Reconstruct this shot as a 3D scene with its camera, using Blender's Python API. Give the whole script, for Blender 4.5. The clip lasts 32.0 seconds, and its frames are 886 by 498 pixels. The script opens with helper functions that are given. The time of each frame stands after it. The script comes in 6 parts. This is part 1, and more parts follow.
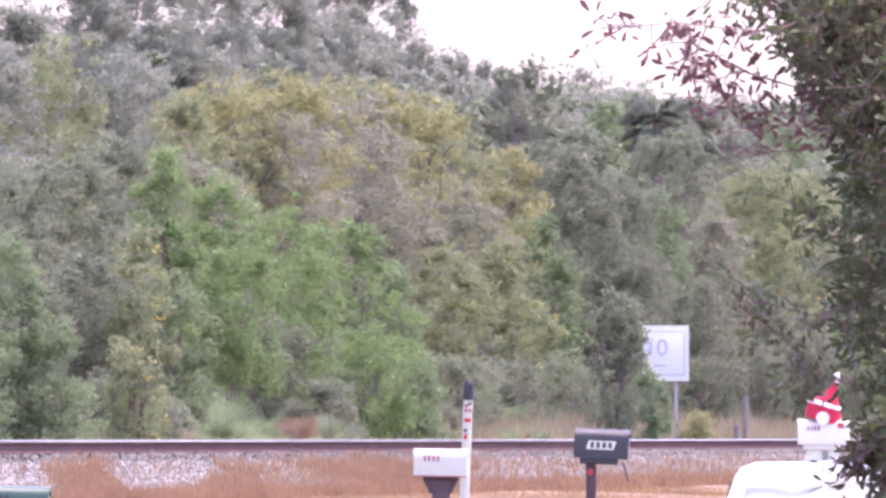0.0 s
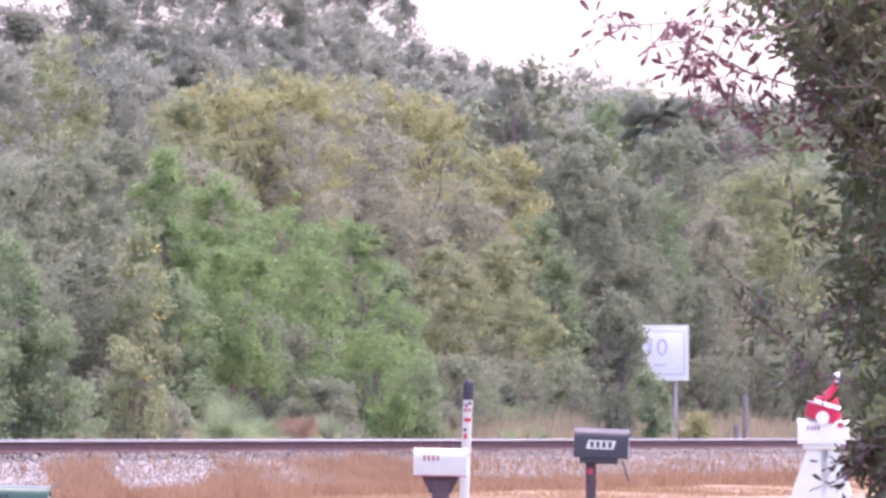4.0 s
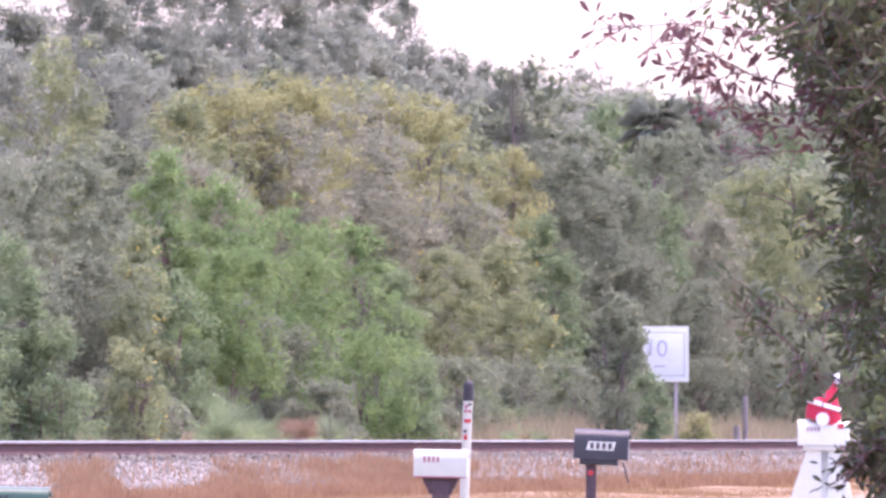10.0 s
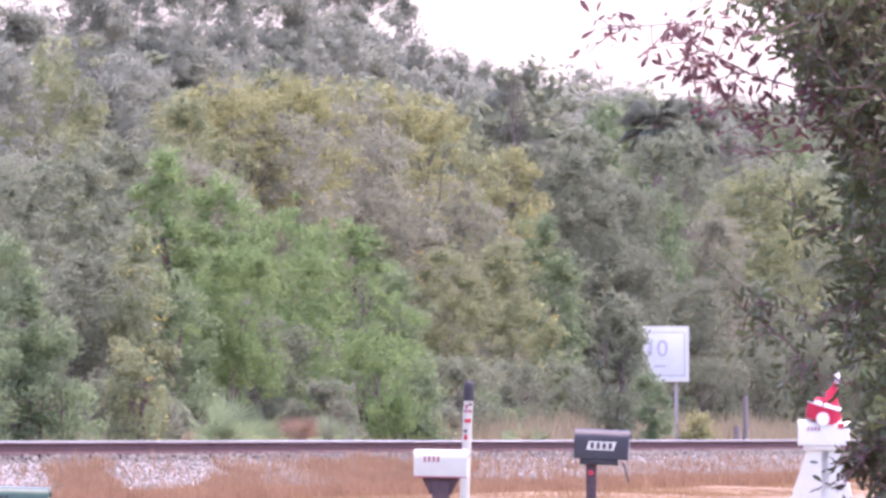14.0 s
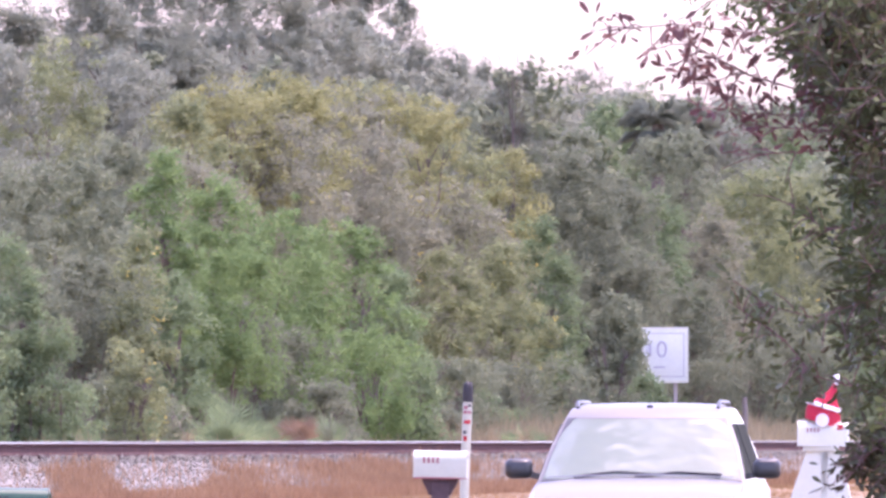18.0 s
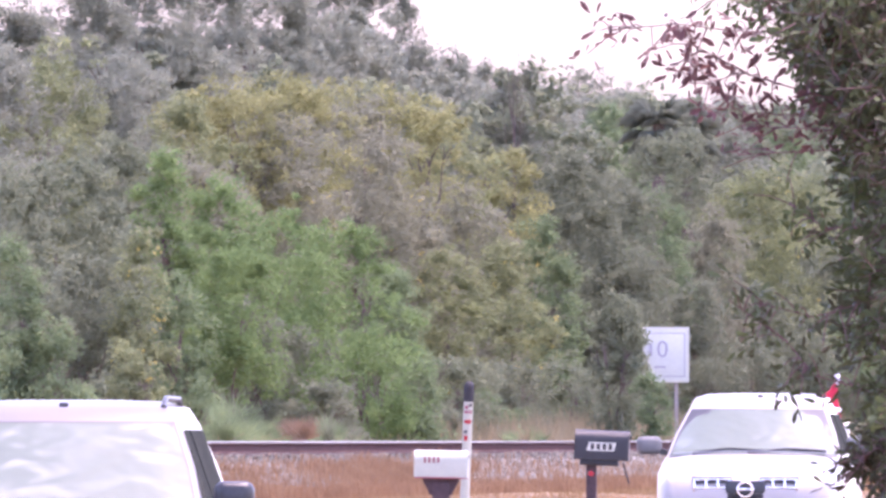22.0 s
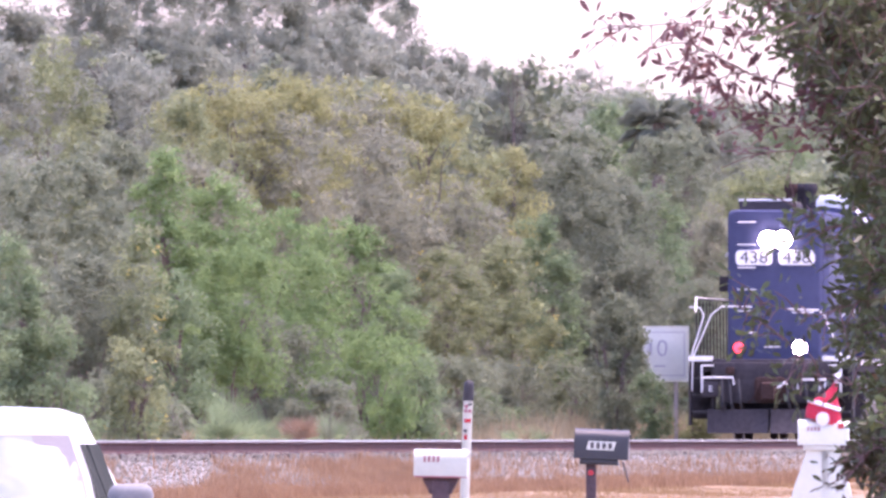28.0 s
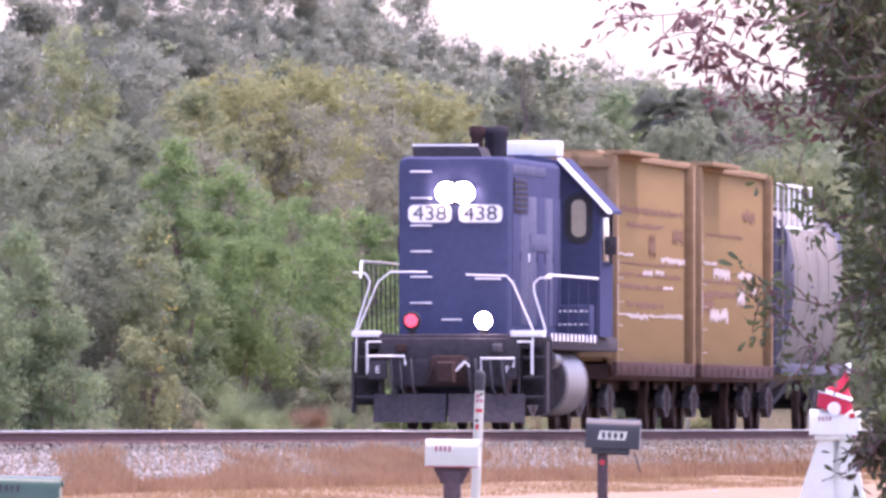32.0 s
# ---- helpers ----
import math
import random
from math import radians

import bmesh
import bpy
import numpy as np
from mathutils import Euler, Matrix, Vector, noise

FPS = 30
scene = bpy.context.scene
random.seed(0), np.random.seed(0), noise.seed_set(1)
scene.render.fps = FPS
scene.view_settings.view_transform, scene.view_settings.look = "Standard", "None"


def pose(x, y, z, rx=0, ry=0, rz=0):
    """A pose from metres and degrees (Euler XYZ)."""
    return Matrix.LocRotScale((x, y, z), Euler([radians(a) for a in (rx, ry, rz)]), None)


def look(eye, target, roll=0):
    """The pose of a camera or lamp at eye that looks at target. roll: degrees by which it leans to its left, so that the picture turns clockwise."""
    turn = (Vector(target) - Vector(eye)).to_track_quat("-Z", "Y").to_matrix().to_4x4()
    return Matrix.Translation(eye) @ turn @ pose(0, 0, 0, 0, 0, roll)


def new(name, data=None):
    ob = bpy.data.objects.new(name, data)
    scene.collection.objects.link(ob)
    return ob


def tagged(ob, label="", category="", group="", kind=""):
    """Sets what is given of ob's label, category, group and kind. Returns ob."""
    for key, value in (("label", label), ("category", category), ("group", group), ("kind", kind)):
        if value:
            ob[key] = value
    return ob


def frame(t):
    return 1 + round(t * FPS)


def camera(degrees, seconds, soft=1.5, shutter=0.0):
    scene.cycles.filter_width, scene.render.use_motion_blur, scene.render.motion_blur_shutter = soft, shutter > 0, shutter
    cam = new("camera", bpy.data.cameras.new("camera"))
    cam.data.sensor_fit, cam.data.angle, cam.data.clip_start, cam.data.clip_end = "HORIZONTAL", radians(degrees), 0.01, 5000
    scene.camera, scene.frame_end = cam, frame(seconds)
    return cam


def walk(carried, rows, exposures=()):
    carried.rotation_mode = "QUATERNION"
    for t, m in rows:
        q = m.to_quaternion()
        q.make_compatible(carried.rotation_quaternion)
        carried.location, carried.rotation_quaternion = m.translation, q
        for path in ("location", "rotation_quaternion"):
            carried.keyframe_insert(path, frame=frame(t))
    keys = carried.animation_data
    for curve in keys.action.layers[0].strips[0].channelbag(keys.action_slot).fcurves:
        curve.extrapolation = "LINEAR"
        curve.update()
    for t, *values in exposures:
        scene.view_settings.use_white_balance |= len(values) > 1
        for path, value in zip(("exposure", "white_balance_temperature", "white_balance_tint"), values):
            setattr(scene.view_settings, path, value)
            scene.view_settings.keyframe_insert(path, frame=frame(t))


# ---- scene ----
# ---- camera ----
EYE_Z = 1.55
cam = camera(2.1, 32.0, soft=3.0)          # long tele lens
TILT0 = 90 + 0.4446
# hand tremor: seconds, degrees of turn to the left, degrees of tilt up (thousandths)
SWAY = [(0, 0.00, 0.00), (1, 0.27, -0.54), (2, 0.00, 0.27), (3, 0.00, -0.54), (3.5, -0.27, -1.21), (5.5, -0.54, -0.54),
        (6, -0.27, -0.27), (7, -0.54, 0.00), (8, -0.54, 0.54), (9, -0.27, 0.27), (9.5, -0.94, 0.54), (10, -0.27, 1.74),
        (10.5, 0.27, 4.42), (11, -0.54, 1.74), (11.5, -0.54, -0.27), (12, -0.54, -0.54), (12.5, 0.27, 1.21), (13, 3.21, 1.21),
        (13.5, 0.27, 0.00), (14, 0.27, 1.47), (14.5, 0.00, 4.69), (16.5, -0.54, 2.68), (17, 1.47, 1.47), (17.5, -0.27, 1.47),
        (18, -1.21, 4.15), (18.5, 1.21, 2.95), (19, 0.54, 2.95), (19.5, -1.21, 0.54), (20, -2.68, -0.27), (20.5, 1.47, 0.54),
        (21, 1.21, 0.27), (21.5, 0.00, 1.47), (22, 0.54, 3.48), (22.5, -1.47, 1.47), (23, 0.80, 1.47), (23.5, -0.94, 1.21),
        (24, 0.54, 0.94), (24.5, 0.80, 0.94), (25, 0.94, 0.27), (25.5, 1.47, 0.27), (27.5, 2.28, 1.47), (28, 0.00, 1.21),
        (28.5, 1.21, 2.41), (29, 1.61, 0.40), (29.5, 1.61, 2.41), (30, 1.61, 4.96), (30.5, 1.21, 0.40), (31, 2.01, 2.01),
        (31.2, 1.34, 2.01), (31.3, 5.36, -1.34), (31.4, 8.04, 9.37), (31.5, 9.37, 16.87), (31.6, 2.68, 16.07), (31.7, 4.02, 18.75),
        (31.8, 5.36, -4.02), (31.9, 12.05, -19.42), (32, 27.05, -23.04)]
walk(cam, [(t, pose(0, 0, EYE_Z, TILT0 + b / 1000, 0, a / 1000)) for t, a, b in SWAY],
     [(0, 3.15, 6450, 48), (14, 3.15, 6450, 48), (18, 3.0, 6450, 48), (24, 3.0, 6450, 48), (28, 3.1, 6450, 49), (30, 3.12, 6450, 48), (32, 2.97, 6450, 49)])

# ---- world, sun, exposure ----
SUN_TO = Vector((0.25, 0.12, 0.96)).normalized()
world = bpy.data.worlds.new("hazy_sky")
scene.world = world
world.use_nodes = True
wt = world.node_tree
sky = wt.nodes.new("ShaderNodeTexSky")
sky.sky_type, sky.sun_disc = "NISHITA", False
sky.sun_elevation = math.asin(SUN_TO.z)
sky.sun_rotation = math.atan2(SUN_TO.x, SUN_TO.y)
sky.air_density, sky.dust_density, sky.ozone_density = 0.7, 2.2, 0.2
bg = wt.nodes["Background"]
bg.inputs["Strength"].default_value = 0.15
# uneven thin cloud over the whole sky
cloud_at = wt.nodes.new("ShaderNodeTexCoord")
cloud = wt.nodes.new("ShaderNodeTexNoise")
cloud.inputs["Scale"].default_value, cloud.inputs["Detail"].default_value = 5.5, 5.0
wt.links.new(cloud_at.outputs["Generated"], cloud.inputs["Vector"])
cover = wt.nodes.new("ShaderNodeMapRange")
cover.inputs["From Min"].default_value, cover.inputs["From Max"].default_value = 0.38, 0.64
cover.inputs["To Min"].default_value, cover.inputs["To Max"].default_value = 0.4, 1.35
wt.links.new(cloud.outputs["Fac"], cover.inputs["Value"])
veil = wt.nodes.new("ShaderNodeMixRGB")
veil.blend_type = "MULTIPLY"
veil.inputs["Fac"].default_value = 1.0
wt.links.new(sky.outputs["Color"], veil.inputs["Color1"])
wt.links.new(cover.outputs["Result"], veil.inputs["Color2"])
wt.links.new(veil.outputs["Color"], bg.inputs["Color"])
sun = new("sun", bpy.data.lights.new("sun", "SUN"))
sun.data.energy, sun.data.angle, sun.data.color = 0.55, radians(24), (1.0, 0.96, 0.91)
sun.matrix_basis = look(SUN_TO * 50, (0, 0, 0))

# ---- plan ----
RAIL_Z = 1.50
TRACK_DEG = 4.95
TD = Vector((math.sin(radians(TRACK_DEG)), math.cos(radians(TRACK_DEG)), 0))
TN = Vector((TD.y, -TD.x, 0))
T0 = Vector((-0.09, 389.0, 0))


def at_track(s, u, z=0.0):
    """Along the track from its middle point, to the road's side of it, and up."""
    return T0 + TD * s + TN * u + Vector((0, 0, z))


LANE = ((-400, -28.5), (-60, -11.7), (0, -8.7), (60, -5.6), (100, -3.6), (123, -2.5), (135.5, -2.05), (151, -1.25), (167, -0.3), (183, 0.7),
        (199, 1.68), (206, 2.15), (222, 3.2), (260, 5.6), (300, 8.1), (500, 20.8), (1500, 84))
DIP = ((0, 0.45), (100, 0.15), (118, 0.05), (124, 0.04), (132, 0.045), (139, 0.02), (146, -0.02), (153, -0.043), (160, -0.04), (166, -0.025), (183, 0.03),
       (200, 0.11), (206, 0.16), (217, 0.24), (230, 0.31), (260, 0.42), (300, 0.5), (500, 0.5))


def lane_x(d):
    return float(np.interp(d, [p[0] for p in LANE], [p[1] for p in LANE]))


def road_z(d):
    ds = np.linspace(d - 5, d + 5, 5)
    return float(np.mean(np.interp(ds, [p[0] for p in DIP], [p[1] for p in DIP])))


BANK = ((-3.4, 1.18), (-2.6, 1.20), (-1.9, 1.25), (1.9, 1.05), (2.6, 0.82), (3.1, 0.70), (3.3, 0.76))


def ground_z(x, y):
    u = (Vector((x, y, 0)) - T0).dot(TN)
    if u < 3.3:
        return float(np.interp(u, [p[0] for p in BANK], [p[1] for p in BANK]))
    low = road_z(min(max(y, 0), 480)) - 0.06
    k = min((u - 3.3) / 9.0, 1.0)
    k = k * k * (3 - 2 * k) * 0.6 + k * 0.4
    return 0.76 * (1 - k) + low * k


def spot(mrad, dist, z=None):
    """A place by its bearing from the camera and its distance; on the ground unless z is given."""
    x = dist * mrad / 1000
    return Vector((x, dist, ground_z(x, dist) if z is None else z))


# ---- materials ----
def nodes_of(name):
    m = bpy.data.materials.new(name)
    m.use_nodes = True
    nt = m.node_tree
    return m, nt, nt.nodes["Principled BSDF"]


def add(nt, kind, **values):
    n = nt.nodes.new(kind)
    for k, v in values.items():
        n.inputs[k.replace("_", " ")].default_value = v
    return n


def mat(name, c1, c2=None, rough=0.6, metal=0.0, grain=30.0, stain=1.2, bump=0.15, spec=0.5, coat=0.0, c3=None, wear=0.0, island=False, along=1.0):
    """A surface with grain, larger stains and a fine relief. c3 and wear: a third colour in worn patches."""
    m, nt, p = nodes_of(name)
    c2 = c2 or tuple(v * 0.7 for v in c1)
    co = nt.nodes.new("ShaderNodeMapping")
    co.inputs["Scale"].default_value = (1, along, 1)
    nt.links.new(nt.nodes.new("ShaderNodeTexCoord").outputs["Object"], co.inputs["Vector"])
    fine, big = add(nt, "ShaderNodeTexNoise", Scale=grain, Detail=5.0), add(nt, "ShaderNodeTexNoise", Scale=stain, Detail=6.0, Roughness=0.65)
    for n in (fine, big):
        nt.links.new(co.outputs["Vector"], n.inputs["Vector"])
    add_ = nt.nodes.new("ShaderNodeMath")
    add_.operation = "ADD"
    nt.links.new(fine.outputs["Fac"], add_.inputs[0])
    nt.links.new(big.outputs["Fac"], add_.inputs[1])
    last = add_.outputs[0]
    if island:
        geo = nt.nodes.new("ShaderNodeNewGeometry")
        more = nt.nodes.new("ShaderNodeMath")
        more.operation = "MULTIPLY_ADD"
        nt.links.new(geo.outputs["Random Per Island"], more.inputs[0])
        more.inputs[1].default_value = 0.9
        nt.links.new(last, more.inputs[2])
        shift = nt.nodes.new("ShaderNodeMath")
        shift.operation = "SUBTRACT"
        shift.inputs[1].default_value = 0.45
        nt.links.new(more.outputs[0], shift.inputs[0])
        last = shift.outputs[0]
    ramp = nt.nodes.new("ShaderNodeValToRGB")
    ramp.color_ramp.elements[0].position, ramp.color_ramp.elements[1].position = 0.36, 0.64
    half = nt.nodes.new("ShaderNodeMath")
    half.operation = "MULTIPLY"
    half.inputs[1].default_value = 0.5
    nt.links.new(last, half.inputs[0])
    nt.links.new(half.outputs[0], ramp.inputs["Fac"])
    ramp.color_ramp.elements[0].color, ramp.color_ramp.elements[1].color = (*c2, 1), (*c1, 1)
    colour = ramp.outputs["Color"]
    if c3:
        patch = add(nt, "ShaderNodeTexNoise", Scale=stain * 2.3, Detail=8.0, Roughness=0.7)
        nt.links.new(co.outputs["Vector"], patch.inputs["Vector"])
        cut = nt.nodes.new("ShaderNodeValToRGB")
        cut.color_ramp.elements[0].position, cut.color_ramp.elements[1].position = 0.72 - wear, 0.78 - wear
        nt.links.new(patch.outputs["Fac"], cut.inputs["Fac"])
        mix = nt.nodes.new("ShaderNodeMixRGB")
        nt.links.new(cut.outputs["Color"], mix.inputs["Fac"])
        nt.links.new(colour, mix.inputs["Color1"])
        mix.inputs["Color2"].default_value = (*c3, 1)
        colour = mix.outputs["Color"]
    nt.links.new(colour, p.inputs["Base Color"])
    p.inputs["Roughness"].default_value, p.inputs["Metallic"].default_value = rough, metal
    p.inputs["Specular IOR Level"].default_value, p.inputs["Coat Weight"].default_value = spec, coat
    if bump:
        b = add(nt, "ShaderNodeBump", Strength=bump, Distance=0.02)
        nt.links.new(fine.outputs["Fac"], b.inputs["Height"])
        nt.links.new(b.outputs["Normal"], p.inputs["Normal"])
    return m


def leaf_mat(name, c1, c2, c3, gloss=0.85, through_light=0.55, shine=0.06):
    """Leaves: the colour varies from leaf to leaf and from bough to bough; some light passes."""
    m, nt, p = nodes_of(name)
    geo, co = nt.nodes.new("ShaderNodeNewGeometry"), nt.nodes.new("ShaderNodeTexCoord")
    big = add(nt, "ShaderNodeTexNoise", Scale=1.1, Detail=4.0)
    nt.links.new(co.outputs["Object"], big.inputs["Vector"])
    mx = nt.nodes.new("ShaderNodeMath")
    mx.operation = "MULTIPLY_ADD"
    nt.links.new(geo.outputs["Random Per Island"], mx.inputs[0])
    mx.inputs[1].default_value = 0.24
    sh = nt.nodes.new("ShaderNodeMath")
    sh.operation = "SUBTRACT"
    sh.inputs[1].default_value = 0.12
    nt.links.new(big.outputs["Fac"], sh.inputs[0])
    nt.links.new(sh.outputs[0], mx.inputs[2])
    ramp = nt.nodes.new("ShaderNodeValToRGB")
    e = ramp.color_ramp.elements
    e[0].position, e[1].position = 0.22, 0.52
    e[0].color, e[1].color = (*c2, 1), (*c1, 1)
    third = e.new(0.78)
    third.color = (*c3, 1)
    nt.links.new(mx.outputs[0], ramp.inputs["Fac"])
    nt.links.new(ramp.outputs["Color"], p.inputs["Base Color"])
    p.inputs["Roughness"].default_value, p.inputs["Specular IOR Level"].default_value = gloss, shine
    tr = nt.nodes.new("ShaderNodeBsdfTranslucent")
    nt.links.new(ramp.outputs["Color"], tr.inputs["Color"])
    mix = nt.nodes.new("ShaderNodeMixShader")
    mix.inputs[0].default_value = through_light
    nt.links.new(p.outputs[0], mix.inputs[1])
    nt.links.new(tr.outputs[0], mix.inputs[2])
    nt.links.new(mix.outputs[0], nt.nodes["Material Output"].inputs[0])
    return m


def glow(name, colour, power):
    m, nt, p = nodes_of(name)
    p.inputs["Base Color"].default_value = (*colour, 1)
    p.inputs["Emission Color"].default_value = (*colour, 1)
    p.inputs["Emission Strength"].default_value = power
    return m


def glass(name, tint, ior=1.6):
    m, nt, p = nodes_of(name)
    p.inputs["Base Color"].default_value = (*tint, 1)
    p.inputs["Roughness"].default_value = 0.03
    p.inputs["IOR"].default_value = ior
    wave = add(nt, "ShaderNodeTexNoise", Scale=2.5, Detail=2.0)
    co = nt.nodes.new("ShaderNodeTexCoord")
    nt.links.new(co.outputs["Object"], wave.inputs["Vector"])
    b = add(nt, "ShaderNodeBump", Strength=0.5, Distance=0.05)
    nt.links.new(wave.outputs["Fac"], b.inputs["Height"])
    nt.links.new(b.outputs["Normal"], p.inputs["Normal"])
    return m


GRASS_SOIL = mat("dry_lawn", (0.21, 0.135, 0.062), (0.155, 0.1, 0.045), 0.95, grain=6, stain=0.15, bump=0.6)
BALLAST = mat("ballast_grey", (0.15, 0.142, 0.112), (0.12, 0.113, 0.09), 0.9, grain=14, stain=0.6, bump=1.0)
STONE = mat("ballast_stone", (0.165, 0.157, 0.124), (0.13, 0.123, 0.097), 0.9, grain=8, stain=2, bump=0.5, island=True)
RAIL_STEEL = mat("rail_steel_rusty", (0.09, 0.047, 0.043), (0.055, 0.031, 0.029), 0.95, grain=20, stain=2, bump=0.3, spec=0.1)
RAIL_TOP = mat("rail_polished", (0.34, 0.36, 0.34), (0.26, 0.28, 0.26), 0.35, 0.9, grain=40, stain=1, bump=0.03)
TIE_WOOD = mat("tie_wood", (0.068, 0.042, 0.04), (0.042, 0.027, 0.026), 0.95, grain=12, stain=2, bump=0.5, spec=0.1)
ASPHALT = mat("asphalt", (0.06, 0.06, 0.06), (0.04, 0.04, 0.042), 0.85, grain=40, stain=0.3, bump=0.4)
LINE_YELLOW = mat("road_paint_yellow", (0.55, 0.38, 0.05), (0.4, 0.28, 0.05), 0.7)
LINE_WHITE = mat("road_paint_white", (0.7, 0.7, 0.68), (0.5, 0.5, 0.48), 0.7)
GREY_TWIG = mat("bleached_twig", (0.3, 0.27, 0.22), (0.2, 0.18, 0.15), 0.9, grain=14, stain=2, bump=0.3, spec=0.1)
BARK = mat("bark", (0.17, 0.135, 0.11), (0.08, 0.065, 0.055), 0.9, grain=14, stain=2, bump=0.8)
DRY_GRASS = leaf_mat("dry_grass", (0.26, 0.16, 0.09), (0.185, 0.11, 0.062), (0.33, 0.22, 0.122), 0.9, 0.5)
PALE_GRASS = leaf_mat("pale_grass", (0.25, 0.22, 0.135), (0.175, 0.158, 0.095), (0.31, 0.27, 0.165), 0.9, 0.5)
DEAD_FROND = leaf_mat("withered_frond", (0.21, 0.15, 0.1), (0.16, 0.125, 0.085), (0.26, 0.18, 0.12), 0.9, 0.5)
LAWN_GRASS = leaf_mat("lawn_blades", (0.27, 0.178, 0.088), (0.2, 0.13, 0.065), (0.32, 0.22, 0.105), 0.9, 0.5)

LEAF_DARK = leaf_mat("leaf_grey_green", (0.181, 0.214, 0.136), (0.156, 0.185, 0.118), (0.211, 0.248, 0.154))
# lifted and greyed: the haze over the far trees is mixed into this colour
LEAF_HAZE = leaf_mat("leaf_haze_grey_green", (0.232, 0.261, 0.193), (0.203, 0.228, 0.17), (0.262, 0.293, 0.216))
# dark oak green; on edge bushes the same colour stands in for shade
LEAF_OAK_SHADE = leaf_mat("leaf_oak_and_shade_green", (0.163, 0.19, 0.125), (0.138, 0.162, 0.106), (0.192, 0.224, 0.143))
LEAF_MID = leaf_mat("leaf_mid_green", (0.162, 0.224, 0.115), (0.133, 0.184, 0.099), (0.202, 0.276, 0.137))
LEAF_BRIGHT = leaf_mat("leaf_fresh_green", (0.156, 0.238, 0.094), (0.127, 0.192, 0.081), (0.202, 0.293, 0.112))
LEAF_OLIVE = leaf_mat("leaf_olive", (0.208, 0.244, 0.125), (0.164, 0.195, 0.104), (0.261, 0.301, 0.141))
LEAF_YELLOW = leaf_mat("leaf_autumn_yellow", (0.254, 0.269, 0.123), (0.204, 0.216, 0.104), (0.313, 0.321, 0.136))
LEAF_BROWN = leaf_mat("leaf_brown_grey", (0.217, 0.232, 0.158), (0.179, 0.194, 0.133), (0.261, 0.275, 0.179))
LEAF_GOLD = leaf_mat("leaf_golden", (0.46, 0.4, 0.13), (0.38, 0.3, 0.1), (0.52, 0.46, 0.16))
LEAF_NEAR = leaf_mat("oak_leaf", (0.086, 0.112, 0.046), (0.072, 0.052, 0.036), (0.15, 0.19, 0.072), 0.4, 0.4, 0.3)
# red put into the leaf colour for the lens's purple fringe against sky
LEAF_FRINGE = leaf_mat("oak_leaf_fringe_red", (0.15, 0.075, 0.07), (0.08, 0.045, 0.045), (0.22, 0.12, 0.1), 0.4, 0.45, 0.25)


# ---- mesh helpers ----
def mesh_from(name, V, loops, sizes, smooth=False):
    """A mesh from arrays: places, corner indices, corners of each face."""
    V, loops, sizes = np.asarray(V, dtype=np.float32), np.asarray(loops, dtype=np.int32), np.asarray(sizes, dtype=np.int32)
    me = bpy.data.meshes.new(name)
    me.vertices.add(len(V))
    me.vertices.foreach_set("co", V.ravel())
    me.loops.add(len(loops))
    me.loops.foreach_set("vertex_index", loops)
    me.polygons.add(len(sizes))
    starts = np.concatenate(([0], np.cumsum(sizes)[:-1])).astype(np.int32)
    me.polygons.foreach_set("loop_start", starts)
    if smooth:
        me.polygons.foreach_set("use_smooth", np.ones(len(sizes), dtype=bool))
    me.update(calc_edges=True)
    me.validate()
    return me


